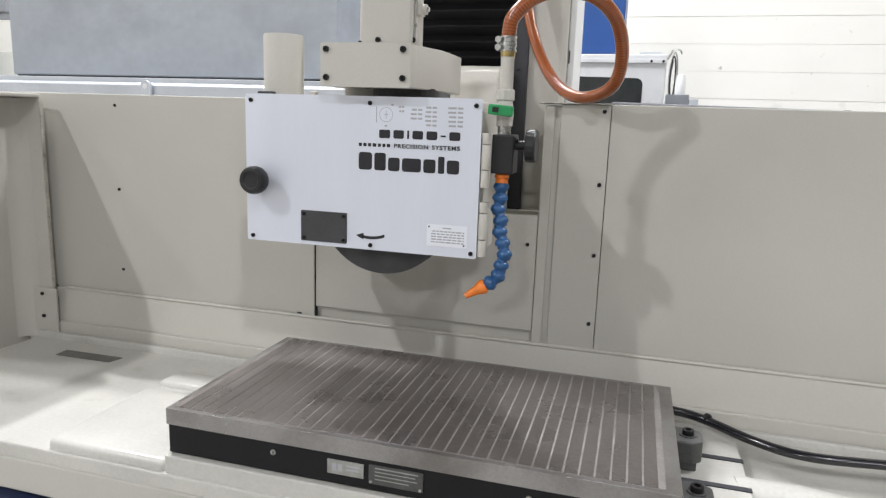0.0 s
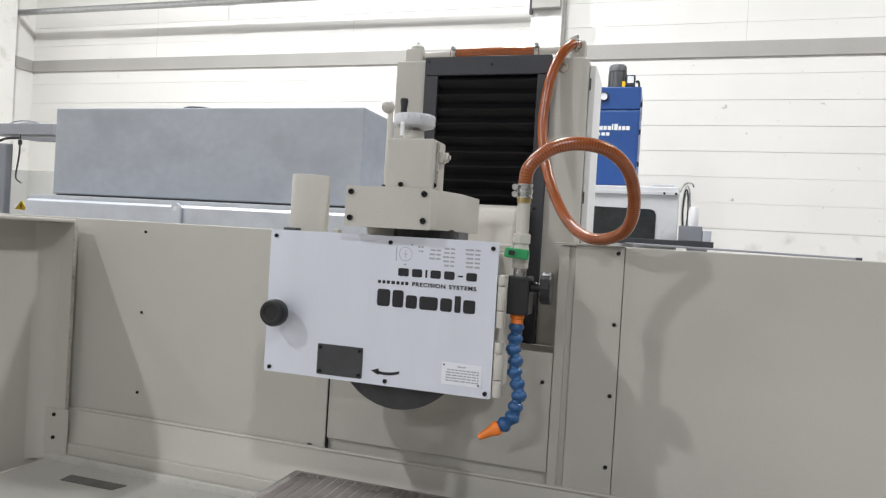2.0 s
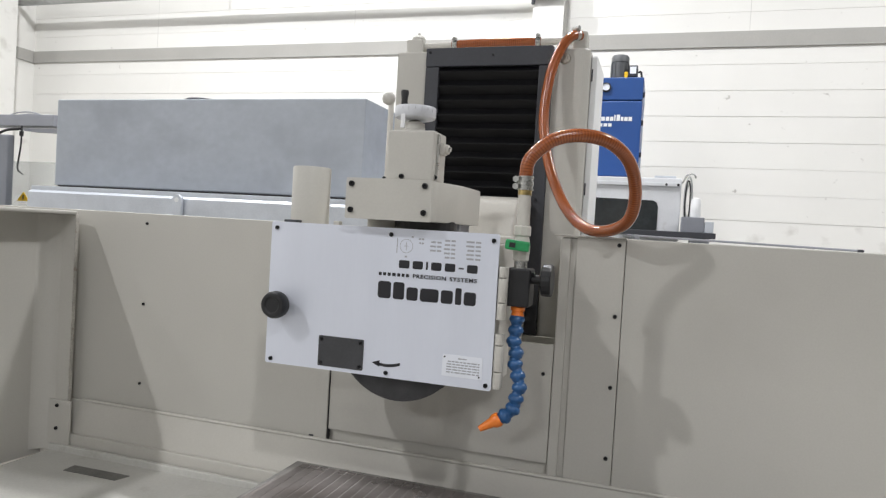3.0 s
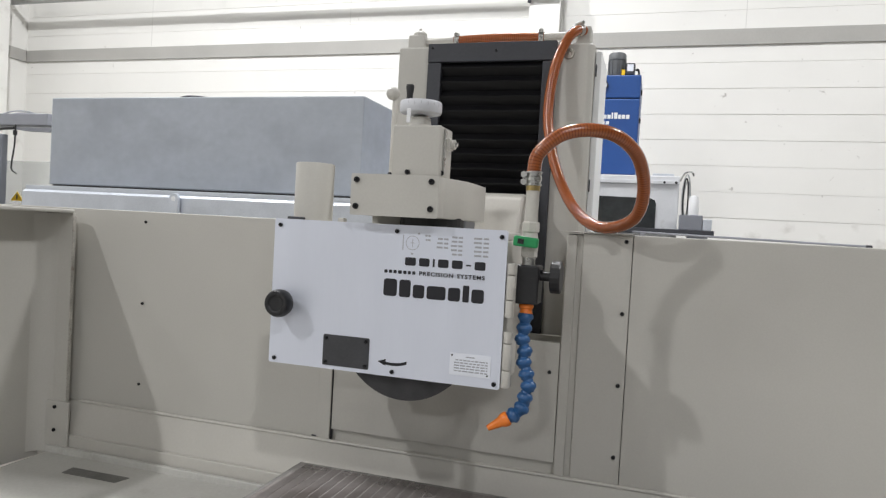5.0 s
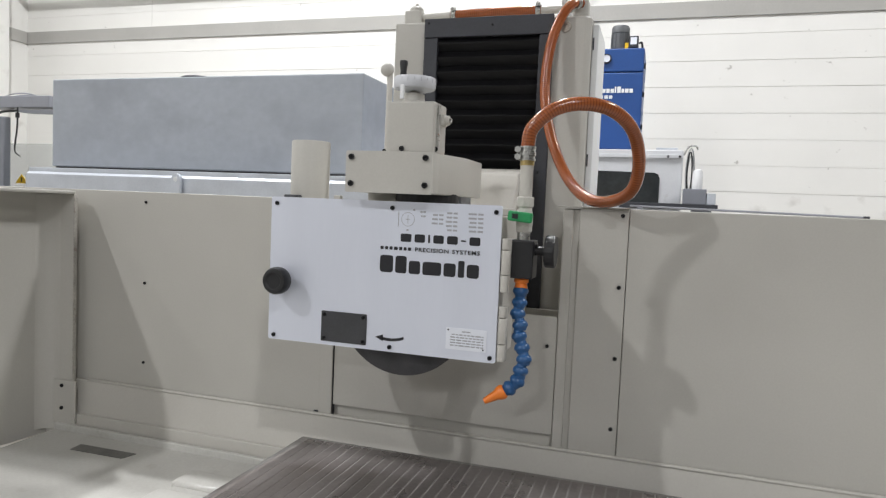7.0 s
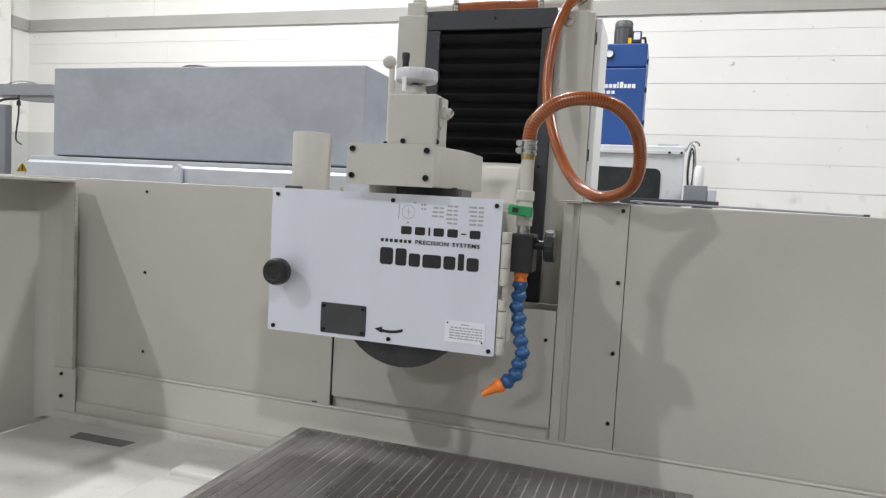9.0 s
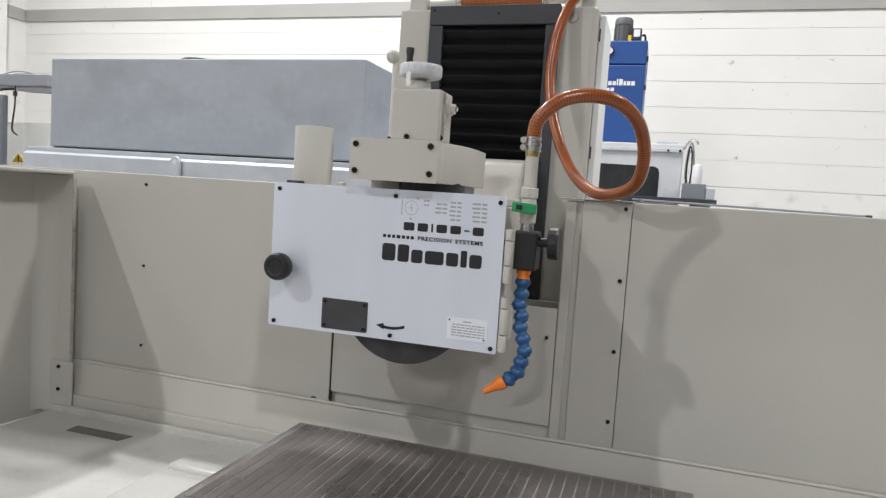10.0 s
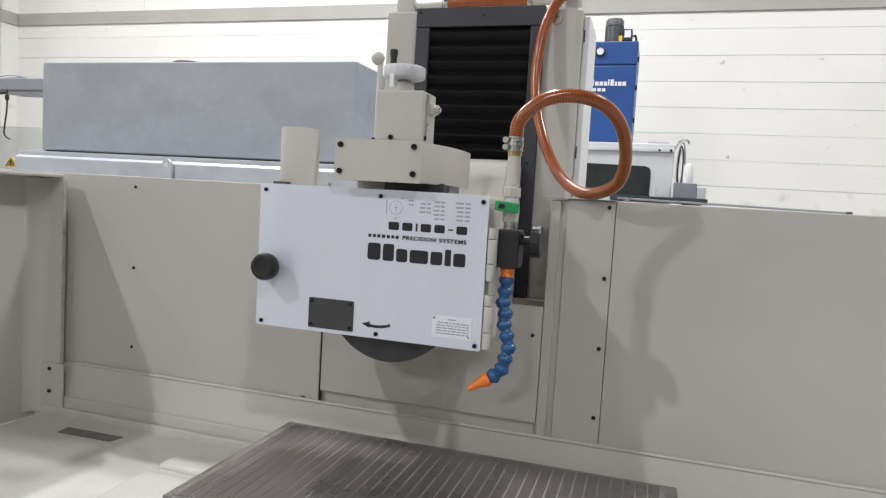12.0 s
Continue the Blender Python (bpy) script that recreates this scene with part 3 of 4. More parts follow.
part("turn_arrow", arrow, INK, door, "black curved arrow")

# hinges on the door's edge
def hinge(z0, z1):
    h = part("hinge", box(0.058, 0.074, DY + 0.004, DY + 0.012, z0, z1, 0.001), CREAM_LIGHT, guard)
    for a, b in ((z0, z0 + 0.028), (z0 + 0.0295, z1 - 0.0195), (z1 - 0.018, z1)):
        part("knuckle", rod((0.0665, DY + 0.001, a), (0.0665, DY + 0.001, b), 0.0068, seg=14, bevel=0.001), CREAM_LIGHT, h, smooth=True)


hinge(1.374, 1.463)
hinge(1.258, 1.350)
part("latch_tab", box(-0.381, -0.377, 0.020, 0.05, 1.36, 1.40, 0.001), DARKGREY, guard)
part("top_latch", box(-0.362, -0.335, 0.03, 0.06, 1.514, 1.522, 0.002), DARKGREY, guard)
part("guard_lip", box(-0.372, 0.052, 0.0187, 0.030, 1.512, 1.5165, 0.001), CREAM, guard)
part("guard_clip", box(-0.262, -0.25, 0.035, 0.05, 1.514, 1.524, 0.002), CREAM, guard)
wheel = thing("grinding_wheel", "dark grey grinding wheel below the guard", "grinding wheel", (-0.138, 0.09, 1.195))
part("wheel_body", lathe(((0.06, 0), (0.122, 0), (0.127, 0.003), (0.127, 0.037), (0.122, 0.04), (0.06, 0.04)), (-0.134, 0.07, 1.3255), (-0.134, 1, 1.3255), 64), WHEEL, wheel, smooth=True)
part("wheel_hub", lathe(((0.06, 0), (0.06, 0.05), (0.03, 0.056), (0.0, 0.056)), (-0.134, 0.112, 1.3255), (-0.134, -1, 1.3255), 32), STEEL, wheel, smooth=True)
duct = thing("dust_outlet_pipe", "upright cream round outlet pipe on the guard", "pipe", (-0.333, 0.085, 1.514))
part("pipe", lathe(((0.0365, 0), (0.0365, 0.109), (0.0355, 0.111), (0.034, 0.109), (0.034, 0.06), (0.0, 0.06)), (-0.338, 0.085, 1.514), (-0.338, 0.085, 3), 36), CREAM, duct, smooth=True)

# wheel dresser above the guard
dresser = thing("wheel_dresser", "cream dresser housing with a pale graduated handwheel", "dresser", (-0.13, 0.1, 1.514))
plan = spline(((-0.058, 0.02, 0), (-0.050, 0.055, 0), (-0.039, 0.095, 0), (-0.035, 0.135, 0), (-0.035, 0.222, 0)), 4)
house = part("housing", slab([(-0.214, -0.008), (-0.058, -0.008)] + [(p.x, p.y) for p in plan] + [(-0.045, 0.235), (-0.214, 0.235)], 0.070, "z", 1.531, 0.003), CREAM, dresser, smooth=True)
part("rear_foot", box(-0.10, -0.048, 0.13, 0.20, 1.512, 1.534, 0.002), ARMGREY, dresser)
cover = part("front_cover", slab(round_rect(-0.216, -0.0575, 1.530, 1.601, 0.003, 3), 0.005, "y", -0.0135), CREAM, dresser)
for x in (-0.205, -0.070):
    for z in (1.5905, 1.545):
        screw(x, -0.0135, z, cover, 0.98)
# wide black disc below the housing: the gap's shade is put into its colour
part("gap_shade_disc", rod((-0.10, 0.09, 1.512), (-0.10, 0.09, 1.535), 0.058, seg=32), BLACK, dresser)
part("neck_foot", box(-0.21, -0.145, 0.07, 0.12, 1.512, 1.533, 0.002), CREAM, dresser)
tower = part("tower", box(-0.148, -0.062, -0.002, 0.064, 1.600, 1.686, 0.003), CREAM, dresser)
screw(-0.118, -0.002, 1.6065, tower, 0.85)
screw(-0.062, 0.012, 1.6075, tower, 0.8)
screw(-0.155, 0.012, 1.6025, tower, 0.8)
part("gib_strip", box(-0.062, -0.058, 0.012, 0.020, 1.608, 1.682, 0.001), ZINC, tower)
latch = part("lock_bracket", box(-0.062, -0.052, 0.02, 0.042, 1.648, 1.668, 0.002), CREAM_LIGHT, tower)
part("lock_screw", rod((-0.053, 0.031, 1.658), (-0.046, 0.031, 1.658), 0.0085, seg=16, bevel=0.001), CREAM_LIGHT, latch)
part("lock_nut", rod((-0.057, 0.031, 1.658), (-0.042, 0.031, 1.658), 0.004, seg=8), ZINC, latch)
part("collar", lathe(((0.024, 0), (0.024, 0.004), (0.019, 0.006), (0.018, 0.018), (0.0, 0.026)), (-0.115, 0.04, 1.686), (-0.114, 0.04, 3), 28), CREAM, dresser, smooth=True)
dial = part("handwheel", lathe(((0.018, 0.0), (0.028, 0.001), (0.0350, 0.003), (0.0367, 0.006), (0.0367, 0.021), (0.0355, 0.0228), (0.031, 0.023), (0.029, 0.019), (0.0, 0.018)), (-0.115, 0.04, 1.7095), (-0.114, 0.04, 3), 40), DIAL, dresser, "pale graduated aluminium handwheel", smooth=True)
marks = bmesh.new()
for i in range(20):
    w, up = 2 * math.pi * i / 20, 0.008 if i % 2 == 0 else 0.004
    own = box(-0.0004, 0.0004, -0.0002, 0.0002, 1.7265 - up * 0.6, 1.7285)
    own.transform(Matrix.Translation((-0.114, 0.04, 0)) @ Matrix.Rotation(w, 4, "Z") @ Matrix.Translation((0, -0.0368, 0)))
    join(marks, own)
part("scale_marks", marks, INKGREY, dial)
part("pointer", box(-0.125, -0.118, -0.004, 0.0, 1.690, 1.714, 0.001), WHITE, dresser)
part("crank_grip", lathe(((0.005, 0), (0.0065, 0.004), (0.0055, 0.016), (0.0075, 0.030), (0.0065, 0.034), (0.0, 0.034)), (-0.143, 0.055, 1.7325), (-0.143, 0.055, 3), 16), BLACK, dial, "black crank grip", smooth=True)
lever = part("feed_lever", rod((-0.196, 0.12, 1.60), (-0.204, 0.14, 1.762), 0.0055, seg=12), CREAM_LIGHT, dresser, smooth=True)
part("lever_knob", lathe([(0.0128 * math.sin(math.pi * i / 12) * (1.0 + 0.06 * (i % 2)) if 0 < i < 12 else 0.001, 0.0128 - 0.0128 * math.cos(math.pi * i / 12)) for i in range(13)], (-0.205, 0.14, 1.757), (-0.214, 0.125, 1.795), 18), CREAM, lever, "fluted cream ball knob", smooth=True)

# ---- coolant valve and segmented nozzle ----
VX, VY = 0.088, 0.05
valve = thing("coolant_valve", "cream pipe fittings with green valve handle and black block", "valve", (VX, VY, 1.40))
part("pipe", rod((VX, VY, 1.532), (VX, VY, 1.596), 0.0110, seg=22), CREAM_LIGHT, valve, smooth=True)
part("brass_ferrule", rod((VX, VY, 1.586), (VX, VY, 1.597), 0.0119, seg=22), BRONZE, valve, smooth=True)
part("union_nut", rod((VX, VY, 1.516), (VX, VY, 1.534), 0.0148, seg=8, bevel=0.002), CREAM_LIGHT, valve)
part("valve_body", lathe(((0.0125, 0), (0.0142, 0.004), (0.0148, 0.016), (0.0125, 0.03), (0.0115, 0.036)), (VX, VY, 1.482), (VX, VY, 3), 20), CREAM_LIGHT, valve, smooth=True)
part("lower_nut", rod((VX, VY, 1.474), (VX, VY, 1.488), 0.0138, seg=8, bevel=0.002), CREAM_LIGHT, valve)
part("lower_pipe", rod((VX, VY, 1.458), (VX, VY, 1.476), 0.011, seg=20), ZINC, valve, smooth=True)
bm = box(-0.020, 0.021, -0.006, 0.006, -0.0085, 0.0085, 0.003)
bm.transform(Matrix.Translation((VX - 0.003, VY - 0.024, 1.500)) @ Matrix.Rotation(radians(5), 4, "Y"))
handle = part("valve_handle", bm, GREEN, valve, "green plastic lever")
# small black patch standing proud of the handle's face
bm = box(-0.012, -0.002, -0.0075, -0.0055, -0.004, 0.004)
bm.transform(Matrix.Translation((VX - 0.003, VY - 0.024, 1.500)) @ Matrix.Rotation(radians(5), 4, "Y"))
part("handle_patch", bm, BLACK, handle)
part("valve_stem", rod((VX, VY - 0.02, 1.502), (VX, VY, 1.502), 0.006, seg=12), ZINC, valve)
block = part("manifold_block", box(0.067, 0.1095, 0.028, 0.074, 1.397, 1.4615, 0.003), BLACK, valve, "black plastic block")
part("block_bolt", rod((0.1095, 0.045, 1.452), (0.114, 0.045, 1.452), 0.004, seg=10), SCREW, block)
knob2 = part("adjust_knob", rod((0.109, 0.05, 1.444), (0.128, 0.05, 1.444), 0.008, seg=16), BLACK, valve)
prof = [(0.012, 0.0), (0.026, 0.001), (0.0275, 0.003), (0.0275, 0.016), (0.026, 0.018), (0.01, 0.018)]
bm = lathe(prof, (0.126, 0.05, 1.444), (1, 0.05, 1.444), 40)
for v in bm.verts:
    dy, dz = v.co.y - 0.05, v.co.z - 1.444
    rad = math.hypot(dy, dz)
    if rad > 0.02 and int(round(math.atan2(dz, dy) / (2 * math.pi) * 40)) % 2:
        v.co.y, v.co.z = 0.05 + dy * 0.985, 1.444 + dz * 0.985
part("knob_disc", bm, BLACK, knob2, "fluted black knob")
bracket2 = part("mount_arm", box(0.05, 0.068, 0.03, 0.07, 1.41, 1.45, 0.002), DARKGREY, valve)

nozzle = thing("coolant_nozzle", "segmented blue coolant nozzle with orange tip", "nozzle", (0.09, 0.05, 1.20))
way = even(spline(((0.0885, 0.048, 1.385), (0.0885, 0.046, 1.355), (0.0875, 0.042, 1.33), (0.0935, 0.038, 1.302), (0.0990, 0.034, 1.275), (0.1015, 0.031, 1.25), (0.0960, 0.028, 1.226), (0.0800, 0.025, 1.211), (0.064, 0.022, 1.202)), 10), 0.0192)
part("socket", lathe(((0.009, 0), (0.0125, 0.003), (0.0125, 0.008), (0.010, 0.010), (0.0115, 0.018)), (0.0885, 0.048, 1.398), (0.0885, 0.048, 0), 18), LOCORANGE, nozzle, "orange threaded socket", smooth=True)
segment_profile = ((0.0072, -0.003), (0.0084, 0.0), (0.0088, 0.003), (0.0112, 0.0045), (0.0131, 0.0085), (0.0134, 0.0115), (0.0128, 0.0135), (0.0112, 0.015), (0.0096, 0.0185), (0.0082, 0.0205))
jog = random.Random(9)
for a, b in zip(way, way[1:]):
    s = Vector((jog.uniform(-0.0024, 0.0024), 0, 0))
    part("segment", lathe(segment_profile, a + s, b + s, 18), LOCBLUE, nozzle, smooth=True)
part("tip", lathe(((0.0115, 0), (0.0125, 0.004), (0.0118, 0.010), (0.0085, 0.016), (0.0068, 0.027), (0.0048, 0.039), (0.0032, 0.039), (0.0028, 0.03)), way[-1], (0.030, 0.012, 1.1800), 18), LOCORANGE, nozzle, "orange tapered tip", smooth=True)
for ob in (head, guard, wheel, duct, dresser, valve, nozzle):
    ob.location.z += HZ

# ---- table, chuck and tray ----
table = thing("grinder_table", "cream painted machine table with a wide coolant trough", "machine table", (0, 0, 0.8))
part("bed", box(-0.402, 0.52, -0.207, 0.23, 0.80, 0.919, 0.003), TRAY, table)
# dark strips laid on the bed: the T-slots' shade put into the colour
for y in (-0.128, 0.0, 0.099):
    part("slot_shade_strip", box(0.40, 0.521, y - 0.006, y + 0.006, 0.9185, 0.921), DARKGREY, table)
for y0, y1 in ((-0.206, 0.048), (0.078, 0.152)):
    part("bed_end", box(-0.645, -0.4025, y0, y1, 0.87, 0.906, 0.011, 3), TRAY, table, smooth=True)
part("bed_groove", box(-0.635, -0.4025, 0.046, 0.080, 0.87, 0.897, 0.004), TRAY, table)
part("trough_floor", slab(((-1.16, -0.212), (1.30, -0.212), (1.30, 0.273), (-1.16, 0.273)), 0.03, "z", 0.858, 0.004), TRAY, table)
part("trough_skirt", box(-1.14, 1.28, -0.216, -0.19, 0.80, 0.862, 0.003), CREAM, table)
part("trough_back", box(-1.16, 1.30, 0.262, 0.274, 0.862, 0.905, 0.003), TRAY, table)
for y in (-0.07, 0.03):
    bm = lathe(((0.05, 0), (0.048, 0.10), (0.030, 0.26), (0.012, 0.30)), (0.50, y, 0.872), (1.5, y + 0.06, 0.866), 20)
    part("drain_fairing", bm, TRAY, table, smooth=True)
# flat dark plate on the trough floor in place of the recessed drain
slot_plate = part("drain_slot", slab(((-1.008, 0.203), (-0.845, 0.206), (-0.855, 0.170), (-1.005, 0.167)), 0.002, "z", 0.8875), material("dark_drain_plate", (0.16, 0.155, 0.145), 0.6, vary=0.2, scale=20, grain=200), table)
end_guard = thing("end_guard", "cream sheet metal splash guard at the table's end", "splash guard", (-1.16, 0.0, 0.85))
def splayed(bm):
    """Turn the guard outwards about its back corner."""
    bm.transform(Matrix.Translation((-1.166, 0.276, 0)) @ Matrix.Rotation(radians(-5), 4, "Z") @ Matrix.Translation((1.166, -0.276, 0)))
    return bm


eg = part("end_sheet", splayed(box(-1.206, -1.200, -0.60, 0.276, 0.87, 1.505, 0.001)), CREAM, end_guard)
part("top_lip", splayed(box(-1.206, -1.113, -0.60, 0.284, 1.498, 1.507, 0.003)), CREAM, end_guard)
fl = part("corner_flange", box(-1.206, -1.115, 0.276, 0.284, 0.87, 1.498, 0.0015), CREAM, end_guard)
bend = [(-1.206 + 0.05 * (1 - math.sin(radians(a))), 0.276 - 0.05 * (1 - math.cos(radians(a)))) for a in range(0, 91, 15)] + [(-1.206, 0.276)]
part("corner_bend", slab(bend, 0.61, "z", 0.885), CREAM, end_guard, smooth=True)
part("worn_edge", box(-1.1152, -1.1132, 0.2752, 0.2848, 1.02, 1.490), WORN, end_guard, "chipped edge with bare rusty metal")
foot = part("foot_bracket", box(-1.172, -1.100, 0.270, 0.276, 0.90, 1.018, 0.002), CREAM, end_guard)
screw(-1.142, 0.270, 1.003, foot, 0.9)
screw(-1.142, 0.270, 0.944, foot, 0.9)

chuck = thing("magnetic_chuck", "long steel magnetic chuck with striped pole face on the table", "magnetic chuck", (0, 0, 0.92))
part("base", box(-0.398, 0.398, -0.198, 0.198, 0.921, 0.9705, 0.002), CHUCKBLACK, chuck, "black painted chuck base")
top = part("face_frame", box(-0.40, 0.40, -0.20, 0.20, 0.971, 0.9985, 0.0003), STEEL, chuck, "ground steel face")
part("separator_bed", box(-0.3905, 0.3785, -0.1905, 0.1885, 0.9985, 0.9993), BRASS, chuck)
for x in (-0.205, 0.198):
    part("socket_screw", lathe(((0.0045, 0), (0.0045, 0.002), (0.0026, 0.002), (0.0022, 0.0)), (x, -0.198, 0.9545), (x, -1, 0.9545), 14), ZINC, chuck)
def riveted_plate(x0, x1, z0, z1, mat, name, text):
    p = part(name, box(x0, x1, -0.2, -0.198, z0, z1, 0.0005), mat, chuck, text)
    return p


ce = riveted_plate(-0.112, -0.052, 0.938, 0.9615, TAG, "label_plate", "small pale label with unreadable print")
bars(ce, INKGREY, [(-0.104, -0.097, 0.944, 0.956), (-0.094, -0.087, 0.944, 0.956), (-0.080, -0.058, 0.953, 0.956), (-0.080, -0.060, 0.947, 0.950)], -0.2)
rp = riveted_plate(-0.044, 0.042, 0.933, 0.964, CLAMP, "rating_plate", "dark rating plate with unreadable print")
bars(rp, TAG, [(-0.034, 0.034, 0.9585, 0.9605), (-0.034, 0.030, 0.953, 0.9545), (-0.034, 0.033, 0.947, 0.9485), (-0.034, 0.02, 0.941, 0.9425)], -0.2)
for x in (-0.040, 0.038):
    part("rivet", rod((x, -0.2, 0.937), (x, -0.202, 0.937), 0.0022, seg=10), ZINC, rp)


def toe_clamp(y):
    c = thing("toe_clamp", "dark cast clamp with a socket bolt holding the chuck", "clamp", (0.425, y, 0.92), group="chuck clamps")
    bm = slab(((0.400, y - 0.028), (0.432, y - 0.030), (0.447, y - 0.018), (0.447, y + 0.018), (0.432, y + 0.030), (0.400, y + 0.028)), 0.038, "z", 0.935, 0.003)
    part("clamp_body", bm, CLAMP, c)
    part("clamp_heel", box(0.405, 0.440, y - 0.022, y + 0.022, 0.920, 0.936, 0.002), CLAMP, c)
    part("bolt", lathe(((0.0095, 0), (0.0095, 0.009), (0.0085, 0.010), (0.005, 0.010), (0.0045, 0.004)), (0.424, y, 0.973), (0.424, y, 3), 16), SCREW, c, smooth=True)
    part("washer", rod((0.424, y, 0.972), (0.424, y, 0.9745), 0.014, seg=20), CLAMP, c)
    return c


toe_clamp(0.055)
toe_clamp(-0.132)
cable = thing("chuck_cable", "thick glossy black cable from the chuck along the trough", "cable", (0.8, 0.2, 0.89))
part("sheath", tube(spline(((0.37, 0.212, 0.945), (0.41, 0.222, 0.944), (0.465, 0.215, 0.938), (0.55, 0.16, 0.932), (0.63, 0.135, 0.930), (0.76, 0.145, 0.932), (0.87, 0.155, 0.935), (1.1, 0.16, 0.93), (1.32, 0.16, 0.915)), 10), 0.0085, 14), BLACKCABLE, cable, smooth=True)
part("gland", rod((0.372, 0.198, 0.945), (0.40, 0.222, 0.945), 0.012, seg=12), BLACK, cable)
part("cable_tie", rod((0.468, 0.217, 0.940), (0.474, 0.212, 0.9395), 0.0105, seg=12), BLACK, cable)
base = thing("grinder_bed", "blue-black painted lower base below the table", "machine base", (0, 0, 0))
part("base_casting", box(-0.95, 1.1, -0.235, 0.30, 0.0, 0.79, 0.01), material("navy_base_paint", (0.02, 0.03, 0.08), 0.45, vary=0.1, scale=5, grain=150), base)

# ---- tank with the grey box behind the machine ----
bigbox = thing("grey_equipment_box", "large mottled grey sheet metal box on a steel tray", "equipment box", (-1.8, 1.9, 1.6))
part("sheet_body", box(-2.657, -0.935, 1.604, 2.35, 1.634, 2.070, 0.006), GREYBOX, bigbox)
part("top_hatch", lathe(((0.095, 0), (0.095, 0.016), (0.085, 0.021), (0.0, 0.021)), (-1.88, 1.75, 2.0695), (-1.88, 1.75, 3), 32), DARKGREY, bigbox, "low dark round hatch")
part("gasket", box(-2.64, -0.95, 1.612, 2.34, 1.620, 1.636), BLACK, bigbox)
pan = thing("steel_tray", "pale grey steel drip tray with lifting eyes", "tray", (-1.8, 1.9, 1.55))
part("tray_top", box(-2.655, -0.50, 1.47, 2.42, 1.600, 1.620, 0.002), GREYTRIM, pan)
part("tray_front", slab(((1.452, 1.588), (1.478, 1.606), (1.50, 1.606), (1.50, 1.49), (1.452, 1.49)), 2.135, "x", -2.655, 0.002), GREYTRIM, pan)
eye_out = [(-1.757 + 0.025 * math.cos(radians(a)), 1.583 + 0.025 * math.sin(radians(a))) for a in range(0, 181, 15)] + [(-1.782, 1.50), (-1.732, 1.50)]
lug = part("lifting_eye", slab(eye_out, 0.016, "y", 1.432, 0.002), GREYTRIM, pan)
# white disc on the lug: the bright view through its hole, put into colour
part("eye_hole_disc", rod((-1.757, 1.4305, 1.583), (-1.757, 1.4320, 1.583), 0.011, seg=18), WHITE, lug)
tank = thing("coolant_tank", "grey coolant tank cabinet carrying the tray", "tank", (-1.8, 1.9, 0))
part("tank_body", box(-2.65, -0.55, 1.52, 2.40, 0.0, 1.545, 0.01), CONTROL, tank)

# left of it: cable arm, control box, acrylic guard with a warning sign
arm = thing("cable_arm", "pale grey cable arm with a dangling cable", "arm", (-3.6, 2.2, 2.0))
part("channel", box(-4.6, -3.32, 2.18, 2.28, 2.024, 2.096, 0.004), ARMGREY, arm)
part("cable_plate", slab(((-3.75, 2.012), (-3.30, 2.012), (-3.32, 1.985), (-3.50, 1.99)), 0.04, "y", 2.2, 0.002), ARMGREY, arm)
for dz, x in ((0.0, -3.62), (0.012, -3.66)):
    part("cable_loop", tube(spline(((x - 0.1, 2.2, 2.081), (x + 0.03, 2.2, 2.100 + dz), (x + 0.15, 2.2, 2.099 + dz), (x + 0.27, 2.2, 2.082)), 6), 0.004, 8), ARMGREY, arm)
part("drop_cable", tube(spline(((-3.54, 2.15, 2.02), (-3.54, 2.148, 1.90), (-3.555, 2.145, 1.78), (-3.55, 2.145, 1.74), (-3.51, 2.145, 1.715)), 8), 0.005, 8), BLACK, arm)
part("plug_end", rod((-3.54, 2.149, 1.985), (-3.54, 2.149, 1.955), 0.012, seg=10), BLACK, arm)
part("feed_cable", tube(spline(((-3.60, 2.19, 2.005), (-3.72, 2.185, 1.995), (-3.82, 2.18, 1.95), (-3.95, 2.18, 1.92)), 8), 0.008, 8), BLACK, arm)
part("support_post", box(-4.55, -4.45, 2.19, 2.27, 0.0, 2.012, 0.004), GREYTRIM, arm)
control = thing("control_box", "dark grey control box beside the tank", "control box", (-4.0, 2.3, 0))
part("cabinet", box(-4.35, -3.665, 2.16, 2.21, 0.0, 1.966, 0.008), CONTROL, control)
screen = thing("acrylic_guard", "hazy pale acrylic guard panel with a yellow warning sign", "guard panel", (-3.3, 2.45, 0))
part("panel", box(-4.05, -2.80, 2.42, 2.43, 1.0, 1.82, 0.002), HAZE, screen)
part("panel_foot", box(-3.95, -2.80, 2.40, 2.45, 0.0, 1.0, 0.003), CONTROL, screen)
sign = part("warning_sign", slab(((-3.873, 1.552), (-3.763, 1.552), (-3.818, 1.614)), 0.003, "y", 2.415), YELLOW, screen, "yellow triangular warning sign")
part("sign_mark", slab(((-3.822, 1.560), (-3.814, 1.560), (-3.812, 1.594), (-3.824, 1.594)), 0.001, "y", 2.4138), INK, sign)

# ---- dust collector and white unit by the wall ----
collector = thing("dust_collector", "tall blue dust collector with a motor on top", "dust collector", (-0.1, 4.1, 1.9))
part("cabinet", box(-0.36, 0.141, 3.94, 4.40, 1.985, 2.530, 0.008), BLUE, collector)
part("head_section", box(-0.36, 0.142, 3.938, 4.40, 2.534, 2.700, 0.008), BLUE, collector)
part("lower_skirt", box(-0.34, 0.11, 3.96, 4.38, 1.93, 1.985, 0.004), BLACK, collector)
motor = part("motor", lathe(((0.058, 0), (0.060, 0.01), (0.060, 0.12), (0.064, 0.125), (0.064, 0.16), (0.055, 0.175), (0.02, 0.18)), (-0.038, 4.05, 2.705), (-0.038, 4.05, 5), 28), MOTORGREY, collector, "dark grey electric motor", smooth=True)
